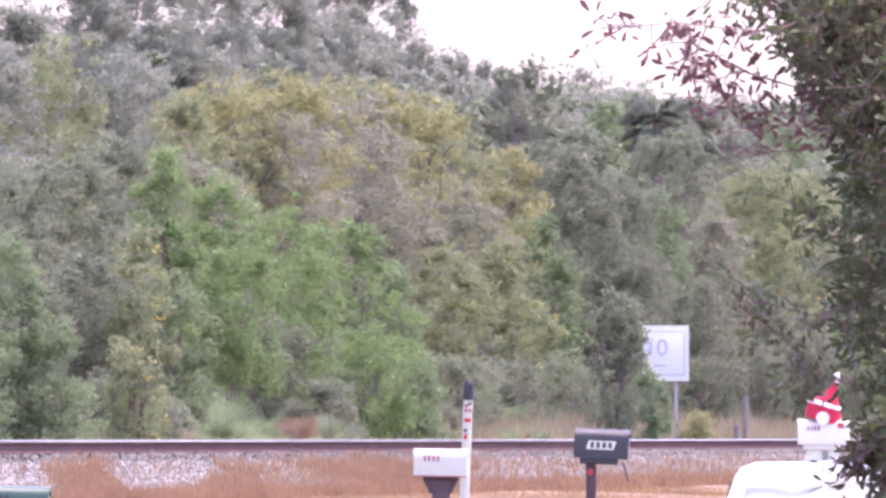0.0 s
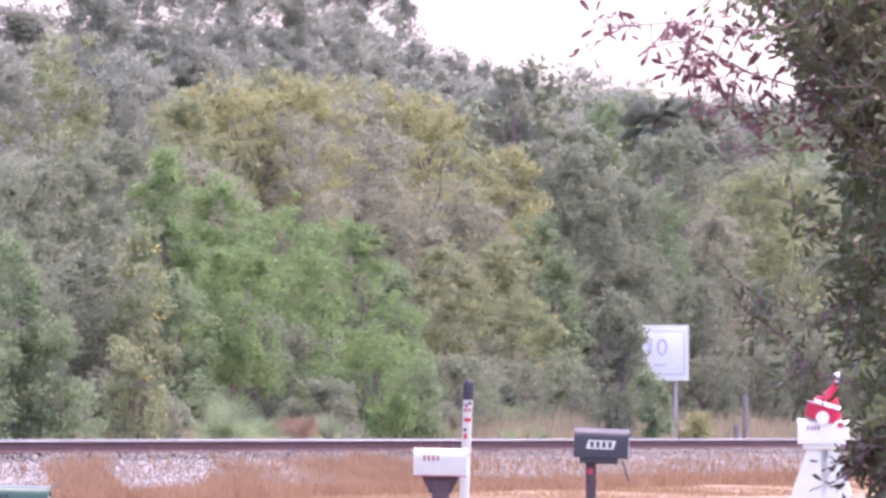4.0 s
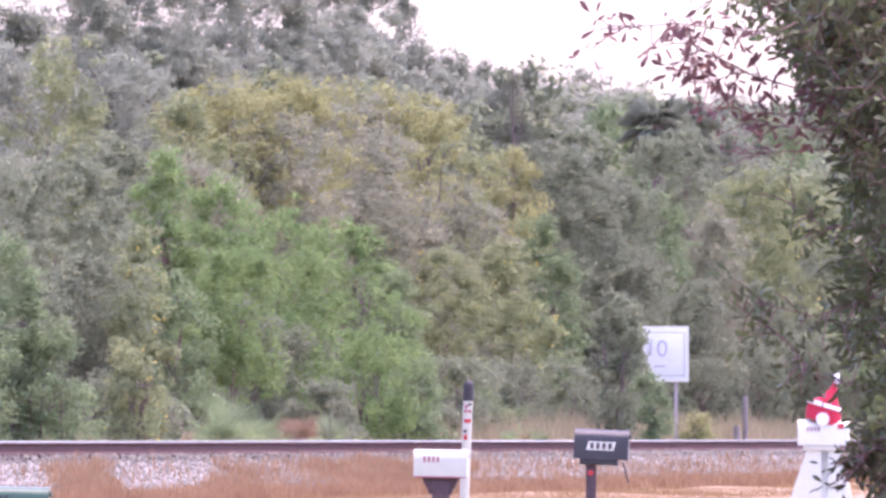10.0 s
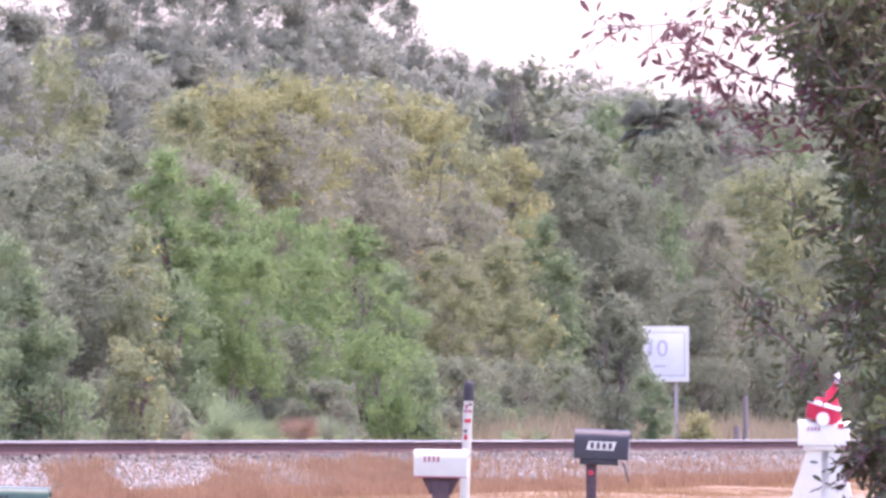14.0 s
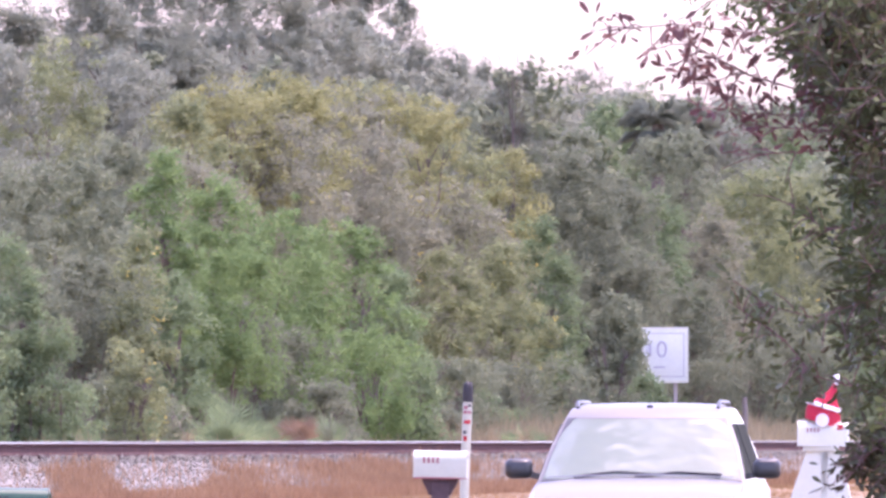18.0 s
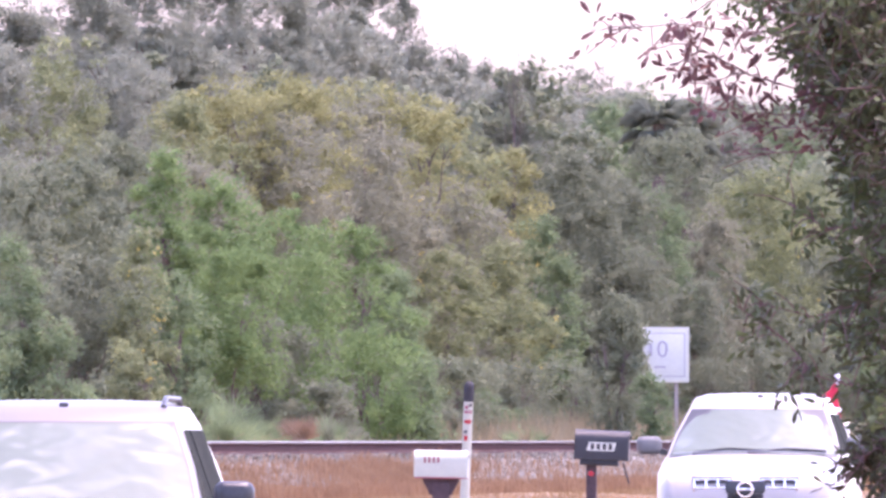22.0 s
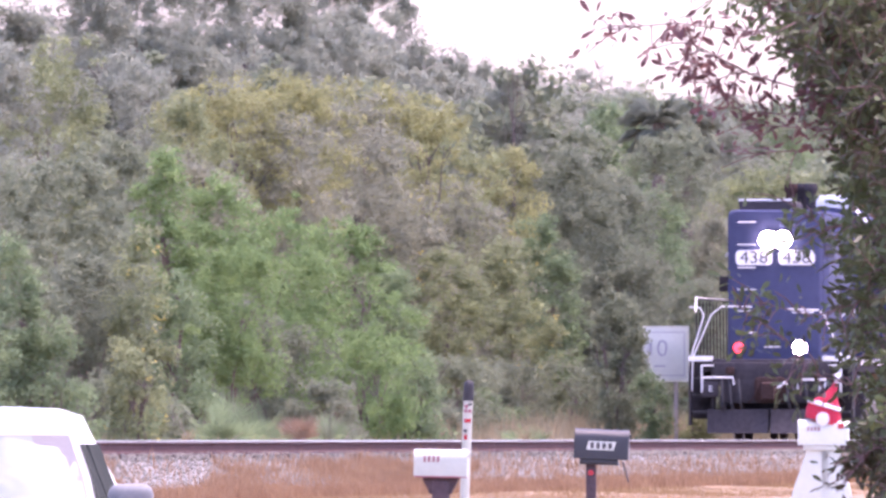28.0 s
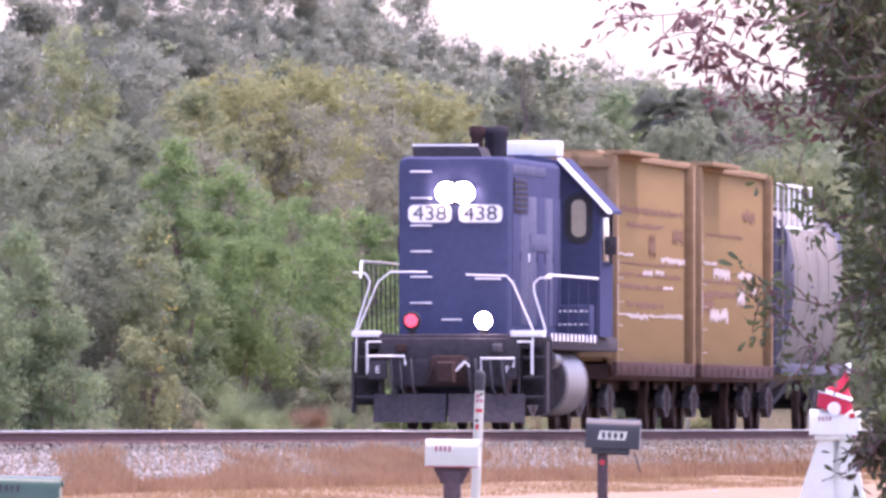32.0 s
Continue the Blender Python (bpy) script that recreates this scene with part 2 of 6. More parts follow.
class Form:
    """Gathers the faces of one part."""

    def __init__(self):
        self.v, self.f = [], []

    def faces(self, vs, fs):
        k = len(self.v)
        self.v += [tuple(v) for v in vs]
        self.f += [tuple(i + k for i in f) for f in fs]
        return self

    def box(self, c, size, bevel=0.0, m=None):
        bm = bmesh.new()
        bmesh.ops.create_cube(bm, size=1.0)
        for v in bm.verts:
            v.co = Vector((v.co.x * size[0], v.co.y * size[1], v.co.z * size[2]))
        if bevel:
            bmesh.ops.bevel(bm, geom=bm.edges[:], offset=bevel, segments=2, affect="EDGES", profile=0.5)
        bm.verts.index_update()
        mm = Matrix.Translation(c) @ (m or Matrix())
        self.faces([mm @ v.co for v in bm.verts], [[v.index for v in f.verts] for f in bm.faces])
        bm.free()
        return self

    def loft(self, rings, cap=True, close=True):
        n = len(rings[0])
        vs = [p for r in rings for p in r]
        fs = []
        for i in range(len(rings) - 1):
            for j in range(n if close else n - 1):
                a, b = i * n + j, i * n + (j + 1) % n
                fs.append((a, b, b + n, a + n))
        if cap and close:
            fs.append(tuple(range(n - 1, -1, -1)))
            fs.append(tuple(range((len(rings) - 1) * n, len(rings) * n)))
        return self.faces(vs, fs)

    def tube(self, pts, r, n=8, taper=1.0):
        pts = [Vector(p) for p in pts]
        rings, side = [], None
        for i, p in enumerate(pts):
            d = (pts[min(i + 1, len(pts) - 1)] - pts[max(i - 1, 0)]).normalized()
            if side is None:
                side = d.orthogonal().normalized()
            side = (side - d * side.dot(d)).normalized()
            up = d.cross(side)
            rr = r * (1 + (taper - 1) * i / max(len(pts) - 1, 1))
            rings.append([p + (side * math.cos(2 * math.pi * k / n) + up * math.sin(2 * math.pi * k / n)) * rr for k in range(n)])
        return self.loft(rings)

    def disc(self, c, axis, r, depth, n=24, bevel=0.0):
        """A round plate or drum about an axis."""
        axis = Vector(axis).normalized()
        c = Vector(c)
        a = axis.orthogonal().normalized()
        b = axis.cross(a)
        prof = [(r - bevel, -depth / 2), (r, -depth / 2 + bevel), (r, depth / 2 - bevel), (r - bevel, depth / 2)] if bevel else [(r, -depth / 2), (r, depth / 2)]
        return self.loft([[c + axis * h + (a * math.cos(2 * math.pi * k / n) + b * math.sin(2 * math.pi * k / n)) * q for k in range(n)] for q, h in prof])

    def mesh(self, name, smooth=False):
        me = bpy.data.meshes.new(name)
        me.from_pydata(self.v, [], self.f)
        bm = bmesh.new()
        bm.from_mesh(me)
        bmesh.ops.recalc_face_normals(bm, faces=bm.faces)
        bm.to_mesh(me)
        bm.free()
        if smooth:
            me.polygons.foreach_set("use_smooth", np.ones(len(me.polygons), dtype=bool))
            me.set_sharp_from_angle(angle=radians(38))
        return me


def part(name, form, material, parent=None, label="", smooth=True, kind=""):
    me = form.mesh(name, smooth) if isinstance(form, Form) else form
    if not me.materials:
        me.materials.append(material)
    ob = new(name, me)
    ob.parent = parent
    return tagged(ob, label, kind=kind)


def thing(name, m, label, category, group="", kind=""):
    ob = new(name)
    ob.empty_display_size = 0.2
    ob.matrix_basis = m
    return tagged(ob, label, category, group, kind)


def rounded(w, h, r, n=5, cx=0.0, cy=0.0):
    """The outline of a rounded rectangle, as (x, y) pairs."""
    out = []
    for sx, sy, a0 in ((1, 1, 0), (-1, 1, 90), (-1, -1, 180), (1, -1, 270)):
        for k in range(n + 1):
            a = radians(a0 + 90 * k / n)
            out.append((cx + sx * (w / 2 - r) + r * math.cos(a), cy + sy * (h / 2 - r) + r * math.sin(a)))
    return out


def lettering(text, size, depth, material, parent, m, name="lettering"):
    cu = bpy.data.curves.new(name, "FONT")
    cu.body, cu.size, cu.extrude = text, size, depth
    cu.align_x, cu.align_y = "CENTER", "CENTER"
    tmp = bpy.data.objects.new(name, cu)
    scene.collection.objects.link(tmp)
    me = bpy.data.meshes.new_from_object(tmp.evaluated_get(bpy.context.evaluated_depsgraph_get()))
    bpy.data.objects.remove(tmp)
    me.name = name
    me.materials.clear()
    me.materials.append(material)
    ob = new(name, me)
    ob.parent = parent
    ob.matrix_basis = m
    return ob


# ---- ground, road, track ----
def build_ground():
    us = [-3000, -1000, -400, -150, -60, -25, -12, -7, -5, -3.4, -2.6, -1.9, -1, 0, 1, 1.9, 2.3, 2.6, 3.0, 3.3, 4, 5, 6, 7.5, 9, 10.5, 12.3, 15, 18, 21, 24, 28, 34, 45, 70, 150, 400, 1200, 3000]
    ss = [-3400, -1500, -800, -520] + list(range(-440, -120, 16)) + list(range(-120, 130, 5)) + list(range(140, 700, 25)) + [900, 1400, 3000]
    V, L, S = [], [], []
    for s in ss:
        for u in us:
            p = at_track(s, u)
            far = abs(s) > 700 or abs(u) > 200
            p.z = ground_z(p.x, p.y) + (0 if far or abs(u) < 3.4 else 0.03 * noise.noise(Vector((p.x * 0.3, p.y * 0.08, 0))))
            V.append(p)
    n = len(us)
    for i in range(len(ss) - 1):
        for j in range(n - 1):
            a = i * n + j
            L += [a, a + 1, a + n + 1, a + n]
            S.append(4)
    me = mesh_from("ground", V, L, S, True)
    me.materials.append(GRASS_SOIL)
    tagged(new("ground", me), "dry orange-brown mown grass on a gentle rise", "ground", kind="structure")


def ribbon(name, offs, z_up, material, ds, label, category, parent=None):
    form = Form()
    rings = []
    for d in ds:
        c, z = lane_x(d), road_z(max(d, 0)) + z_up
        rings.append([(c + o, d, z) for o in offs] + [(c + o, d, z - 0.05) for o in reversed(offs)])
    form.loft(rings)
    me = form.mesh(name)
    me.materials.append(material)
    ob = new(name, me)
    ob.parent = parent
    return tagged(ob, label, category if not parent else "", kind="structure" if not parent else "")


def build_road():
    ds = [-400, -200, -80, -20] + list(range(0, 520, 8)) + [600, 900, 1500]
    road = ribbon("road", (-1.75, 1.65, 5.05), 0.02, ASPHALT, ds, "worn grey asphalt two-lane road", "road")
    ribbon("edge_line", (-1.62, -1.52), 0.026, LINE_WHITE, ds, "", "", road)
    ribbon("edge_line", (4.82, 4.92), 0.026, LINE_WHITE, ds, "", "", road)
    ribbon("centre_line", (1.55, 1.75), 0.026, LINE_YELLOW, ds, "", "", road)


def build_track():
    track = thing("railway_track", Matrix.Translation(T0 + Vector((0, 0, RAIL_Z))) @ pose(0, 0, 0, 0, 0, -TRACK_DEG), "rusty steel rails on dark wooden ties in grey ballast", "railway track", kind="structure")
    a, b = -420, 720
    prof = [(-0.036, 0), (0.036, 0), (0.036, -0.035), (0.010, -0.05), (0.010, -0.14), (0.07, -0.155), (0.07, -0.17), (-0.07, -0.17), (-0.07, -0.155), (-0.010, -0.14), (-0.010, -0.05), (-0.036, -0.035)]
    for x in (0.755, -0.755):
        rail = part("rail", Form().loft([[(x + p, s, q - 0.006) for p, q in prof] for s in (a, b)]), RAIL_STEEL, track, smooth=False)
        part("rail_head", Form().loft([[(x - 0.034, s, -0.022), (x + 0.037, s, -0.022), (x + 0.034, s, -0.003), (x + 0.024, s, 0), (x - 0.024, s, 0), (x - 0.034, s, -0.003)] for s in (a, b)]), RAIL_TOP, rail, "rail head polished by wheels", smooth=False)
    # ballast bed with sloping shoulders
    bed = Form()
    rings = []
    for i in range(0, 115):
        s = a + (b - a) * i / 114
        rings.append([(u, s, z) for u, z in ((-3.0, -0.34), (-1.75, -0.2), (-1.3, -0.195), (0.9, -0.195), (1.25, -0.25), (1.75, -0.28), (2.5, -0.54), (3.25, -0.79), (3.25, -1.0), (-3.0, -1.0))])
    bed.loft(rings)
    part("ballast_bed", bed, BALLAST, track, smooth=False)
    # loose stones on the near shoulder
    rng = np.random.default_rng(4)
    n = 30000
    s = rng.uniform(-115, 110, n)
    u = rng.uniform(1.12, 3.25, n)
    z = np.interp(u, [1.1, 1.35, 1.75, 2.5, 3.25], [-0.19, -0.2, -0.275, -0.54, -0.79])
    r = rng.uniform(0.01, 0.024, n)
    unit = np.array([(1, 0, 0), (-1, 0, 0), (0, 1, 0), (0, -1, 0), (0, 0, 1), (0, 0, -1)], float)
    tri = np.array([(0, 2, 4), (2, 1, 4), (1, 3, 4), (3, 0, 4), (2, 0, 5), (1, 2, 5), (3, 1, 5), (0, 3, 5)])
    V = unit[None] * (r[:, None, None] * rng.uniform(0.6, 1.4, (n, 6, 1))) + rng.normal(0, 0.007, (n, 6, 3)) + np.stack([u, s, z + 0.004], 1)[:, None]
    L = (tri[None] + np.arange(n)[:, None, None] * 6).ravel()
    me = mesh_from("ballast_stones", V.reshape(-1, 3), L, np.full(n * 8, 3))
    me.materials.append(STONE)
    ob = new("ballast_stones", me)
    ob.parent = track
    tagged(ob, "loose light grey ballast stones", kind="stuff")
    tie = Form().box((0, 0, 0), (2.6, 0.22, 0.17), 0.012).mesh("tie")
    tie.materials.append(TIE_WOOD)
    for i in range(300):
        ob = new("tie", tie)
        ob.parent = track
        ob.location = (rng.uniform(-0.03, 0.03), -66 + i * 0.55, -0.175 - 0.085)
        ob.rotation_euler = (0, 0, rng.uniform(-0.02, 0.02))
    rest = Form()
    for s in list(np.arange(-420, -66.4, 0.55)) + list(np.arange(99.5, 720, 0.55)):
        x, y, z = 1.3, 0.11, 0.085
        rest.faces([(sx * x, s + sy * y, -0.26 + sz * z) for sz in (-1, 1) for sy in (-1, 1) for sx in (-1, 1)], [(0, 2, 3, 1), (4, 5, 7, 6), (0, 1, 5, 4), (2, 6, 7, 3), (0, 4, 6, 2), (1, 3, 7, 5)])
    part("far_ties", rest, TIE_WOOD, track, "dark wooden ties further off", smooth=False, kind="stuff")


def blades(name, label, n, s_range, u_range, tall, wide, material, seed, keep=None, category="grass"):
    """Standing grass: bent blades of two pieces each."""
    rng = np.random.default_rng(seed)
    s, u = rng.uniform(*s_range, n), rng.uniform(*u_range, n)
    if keep:
        ok = np.array([keep(a, b) > rng.random() for a, b in zip(s, u)])
        s, u = s[ok], u[ok]
    n = len(s)
    P = np.array([at_track(a, b) for a, b in zip(s, u)])
    P[:, 2] = [ground_z(p[0], p[1]) - 0.02 for p in P]
    shoulder = RAIL_Z + np.interp(u, [1.25, 1.75, 2.5, 3.25], [-0.25, -0.28, -0.54, -0.79]) - 0.02
    P[:, 2] = np.where((u > 1) & (u < 3.25), np.maximum(P[:, 2], shoulder), P[:, 2])
    h = rng.uniform(*tall, n) * (0.75 + 0.5 * np.array([noise.noise(Vector((a * 0.25, b * 0.8, 3))) for a, b in zip(s, u)]))
    ang = rng.uniform(0, 2 * np.pi, n)
    side = np.stack([np.cos(ang), np.sin(ang), np.zeros(n)], 1) * (wide * rng.uniform(0.6, 1.4, n))[:, None] / 2
    lean = rng.normal(0, 0.22, (n, 3))
    lean[:, 2] = 0
    up = np.array([0, 0, 1.0])
    m = P + up * (h * 0.55)[:, None] + lean * (h * 0.35)[:, None]
    t = P + up * h[:, None] + lean * h[:, None]
    V = np.stack([P - side, P + side, m - side * 0.8, m + side * 0.8, t], 1).reshape(-1, 3)
    base = np.arange(n)[:, None] * 5
    L = np.concatenate([base + np.array([0, 1, 3, 2]), base + np.array([2, 3, 4])], 1).ravel()
    me = mesh_from(name, V, L, np.tile([4, 3], n))
    me.materials.append(material)
    tagged(new(name, me), label, category, kind="stuff")


def build_grass():
    def patchy(s, u):
        # bare gravel shows between the tufts
        g = noise.noise(Vector((s * 0.11, u * 0.2, 7))) + 0.25
        edge = 1.0 if u > 2.15 else max(0.0, (u - 1.75) / 0.4)
        mrad = 1000 * (T0 + TD * s + TN * u).x / (T0 + TD * s + TN * u).y
        mrad += 1.6 * noise.noise(Vector((s * 0.5, u * 1.6, 11)))
        gap = 0.05 if (-13.4 < mrad < -9.3 or mrad < -16.3) and u < 3.1 else 1.0
        right = 0.15 if mrad > 1.0 and u < 2.9 else 1.0
        return max(0.0, min(1.0, (0.7 + g) * edge)) * gap * right

    blades("dry_grass", "tall dry reddish-brown grass along the ballast", 130000, (-115, 75), (1.75, 4.2), (0.13, 0.3), 0.011, DRY_GRASS, 1, patchy)
    blades("lawn_grass", "short dry orange lawn grass", 60000, (-110, 60), (3.3, 7.0), (0.03, 0.09), 0.01, LAWN_GRASS, 2)
    blades("verge_grass", "pale dry grass between the track and the woods", 45000, (-60, 190), (-6.5, -2.8), (0.2, 0.62), 0.018, PALE_GRASS, 3, lambda s, u: (0.06 if s < 72 else 0.3) + (0.22 if s < 72 else 0.9) * max(0, noise.noise(Vector((s * 0.1, 1, u * 0.3))) + 0.25))
    blades("weeds", "tall pale dry weeds before the woods", 22000, (62, 170), (-6.2, -3.2), (0.45, 1.15), 0.02, PALE_GRASS, 6, lambda s, u: 0.2 + max(0, noise.noise(Vector((s * 0.07, 4, u * 0.2))) + 0.35), "weeds")


build_ground()
build_road()
build_track()
build_grass()


# ---- woods ----
def leaf_cloud(name, centres, radii, per, length, width, material, rng, middle):
    """Many small leaves about the clump centres, as one mesh."""
    C = np.repeat(np.asarray(centres), per, axis=0)
    R = np.repeat(np.asarray(radii), per)
    n = len(C)
    off = rng.normal(0, 1, (n, 3))
    off *= (rng.random(n) ** 0.45 / np.linalg.norm(off, axis=1))[:, None]
    P = C + off * R[:, None] * np.array([1, 1, 0.75])
    out = P - np.asarray(middle)
    out /= np.linalg.norm(out, axis=1)[:, None] + 1e-6
    nn = out * 0.55 + rng.normal(0, 0.7, (n, 3)) + np.array([0, 0, 0.25])
    nn /= np.linalg.norm(nn, axis=1)[:, None] + 1e-6
    d = np.cross(nn, rng.normal(0, 1, (n, 3)))
    d /= np.linalg.norm(d, axis=1)[:, None] + 1e-6
    w = np.cross(d, nn)
    up = nn
    ln, wd = length * rng.uniform(0.6, 1.35, n), width * rng.uniform(0.7, 1.3, n)
    a = P - d * ln[:, None] * 0.5
    m1 = P + w * wd[:, None] * 0.5 + up * wd[:, None] * 0.18
    m2 = P - w * wd[:, None] * 0.5 + up * wd[:, None] * 0.18
    V = np.stack([a + up * wd[:, None] * 0.1, m1 + d * ln[:, None] * 0.22, m2 + d * ln[:, None] * 0.34], 1).reshape(-1, 3)
    me = mesh_from(name, V, np.arange(n * 3), np.full(n, 3))
    me.materials.append(material)
    return me


def grow(limbs, start, aim, r, rng, level, most=9.0):
    """Limbs that fork towards the crown."""
    start, aim = Vector(start), Vector(aim)
    mid = start.lerp(aim, 0.5) + Vector(rng.normal(0, 0.08, 3)) * (aim - start).length
    limbs.append(([start, mid, aim], r))
    if level > 0:
        for k in range(3):
            reach = min((aim - start).length * rng.uniform(0.18, 0.4), most * rng.uniform(0.4, 0.8))
            way = ((aim - start).normalized() + Vector(rng.normal(0, 0.6, 3))).normalized()
            grow(limbs, mid.lerp(aim, rng.uniform(0.2, 1.0)), aim + way * reach, r * 0.55, rng, level - 1, most)


def plant(name, mrad, dist, top, wide, material, label, seed, low=0.0, gaps=0.0, leaf=0.085, dense=1.0, lean=0.0, category="tree", bark=None, gold=0):
    """A tree or bush: tapered trunk, forking limbs and an uneven crown of small leaves. top and wide in metres; low: the crown's foot as a share of the height."""
    rng = np.random.default_rng(seed)
    p = spot(mrad, dist)
    ob = thing(name, Matrix.Translation(p), label, category, "woods behind the track")
    foot = low * top + 0.05
    tall, rx = top - foot, wide / 2
    waist = foot + tall * rng.uniform(0.38, 0.55)
    limbs = []
    stems = 1 if category == "tree" else 4
    for k in range(stems):
        base = Vector((rng.normal(0, 0.12 * (stems > 1)), rng.normal(0, 0.12 * (stems > 1)), -0.1))
        aim = Vector((rng.normal(0, rx * 0.2) + lean, rng.normal(0, rx * 0.2), foot + tall * rng.uniform(0.4, 0.62)))
        grow(limbs, base, aim, 0.006 * top + 0.012, rng, 2, rx * 0.5)
    form = Form()
    for pts, r in limbs:
        form.tube(pts, max(r, 0.008), 5, 0.55)
    part("trunk", form, bark or BARK, ob)

    def girth(z):
        """The crown's half width at a height, widest at the waist."""
        if z > waist:
            return rx * max(0.0, 1 - ((z - waist) / (top - waist)) ** 2.2) ** 0.5
        return rx * (1 - 0.3 * ((waist - z) / (waist - foot)) ** 2)

    def on_crown(share):
        z = foot + tall * rng.random()
        a = rng.uniform(0, 2 * math.pi)
        g = girth(z) * share
        swell = 1 + 0.38 * noise.noise(Vector((math.cos(a) * 1.5 + seed, math.sin(a) * 1.5, z * 0.9)))
        x, y = math.cos(a) * g * swell, math.sin(a) * g * swell
        heave = 0.5 * min(1.0, tall / 4) * noise.noise(Vector((x * 1.3, y * 1.3, seed * 1.7))) * (z - foot) / tall
        return np.array([x + lean * z / top, y, z + heave])

    size = min(rx, tall / 2)
    boughs = [(on_crown(rng.uniform(0.5, 0.95)), rng.uniform(0.22, 0.5) * size) for k in range(int(9 + 5 * wide * tall))]
    want = int(dense * (wide * tall * 0.85 * 2.5 / (leaf * leaf * 0.165)) / 40)
    centres, tries = [], 0
    while len(centres) < want and tries < want * 6:
        tries += 1
        if rng.random() < 0.6:
            c, r = boughs[rng.integers(len(boughs))]
            v = rng.normal(0, 1, 3)
            q = c + v / np.linalg.norm(v) * r * rng.uniform(0.5, 1.15)
        else:
            q = on_crown(rng.uniform(0.45, 1.0))
        if q[2] < 0.1 or q[2] > top + 0.35:
            continue
        if gaps and noise.noise(Vector(q * 1.5) + Vector((seed, 0, 0))) < -0.35 + gaps * (1.0 if q[2] > foot + tall * 0.45 else 0.0):
            continue
        centres.append(q)
    part("crown", leaf_cloud("crown", centres, rng.uniform(0.12, 0.3, len(centres)) * (leaf / 0.1) ** 0.5, 40, leaf, leaf * 0.66, material, rng, (0, 0, waist * 0.8)), material, ob)
    if gold:
        where = [on_crown(rng.uniform(0.9, 1.05)) for k in range(gold)]
        part("yellow_leaves", leaf_cloud("yellow_leaves", where, rng.uniform(0.04, 0.1, gold), 5, leaf * 0.9, leaf * 0.66, LEAF_GOLD, rng, (0, 0, waist)), LEAF_GOLD, ob, "scattered golden yellow leaves")
    return ob


def fan_palm(mrad, dist, top, wide, seed):
    """Cabbage palm: straight fibrous trunk and a round head of fan fronds."""
    rng = np.random.default_rng(seed)
    ob = thing("palm_tree", Matrix.Translation(spot(mrad, dist)), "grey-green cabbage palm with a round head of fan fronds", "palm tree", "woods behind the track")
    h = top - wide * 0.45
    part("trunk", Form().tube([(0, 0, -0.1), (0.06, 0, h * 0.4), (0.0, 0, h * 0.8), (0.02, 0, h)], 0.17, 10, 0.85), BARK, ob)
    for k in range(32):
        form = Form()
        az, el = k * 2.399, radians(rng.uniform(-75, 70))
        d = Vector((math.cos(az) * math.cos(el), math.sin(az) * math.cos(el), math.sin(el)))
        base = Vector((0, 0, h))
        hub = base + d * wide * 0.2 - Vector((0, 0, 0.04 * wide))
        form.tube([base, base.lerp(hub, 0.5) + Vector((0, 0, 0.03)), hub], 0.012, 4)
        side = d.cross(Vector((0, 0, 1))).normalized()
        up = side.cross(d)
        for j in range(21):
            a = radians(-80 + 160 * j / 20)
            w = (d * math.cos(a) + side * math.sin(a)).normalized()
            reach = wide * 0.34 * (0.7 + 0.3 * math.cos(a)) * rng.uniform(0.85, 1.1)
            m = hub + w * reach * 0.55 + up * 0.02
            e = hub + w * reach * 0.92 - Vector((0, 0, reach * rng.uniform(0.15, 0.5)))
            q = w.cross(up) * 0.014
            form.faces([hub, m + q, e, m - q], [(0, 1, 2), (0, 2, 3)])
        part("frond", form, PALM, ob, smooth=False)


def palmetto(mrad, dist, wide, seed, frond=None):
    rng = np.random.default_rng(seed)
    ob = thing("palmetto", Matrix.Translation(spot(mrad, dist)), "withered reddish-brown palmetto bush with drooping fans" if frond else "low grey-green palmetto bush with stiff fan leaves", "shrub", "woods behind the track")
    for k in range(16):
        form = Form()
        az, el = k * 2.399, radians(rng.uniform(15, 80))
        d = Vector((math.cos(az) * math.cos(el), math.sin(az) * math.cos(el), math.sin(el)))
        hub = d * wide * rng.uniform(0.3, 0.5)
        form.tube([(0, 0, -0.05), hub], 0.01, 4)
        side = d.cross(Vector((0, 0, 1))).normalized()
        for j in range(13):
            a = radians(-70 + 140 * j / 12)
            w = (d * math.cos(a) + side * math.sin(a)).normalized()
            e = hub + w * wide * 0.4
            s = w.cross(side.cross(d)) * 0.016
            m = hub.lerp(e, 0.5)
            form.faces([hub, m + s, e, m - s], [(0, 1, 2), (0, 2, 3)])
        part("frond", form, frond or LEAF_MID, ob, smooth=False)


# fronds made lighter than their own green, for haze at this distance
PALM = leaf_mat("palm_frond", (0.21, 0.24, 0.175), (0.175, 0.2, 0.148), (0.25, 0.285, 0.205), 0.85, 0.6)


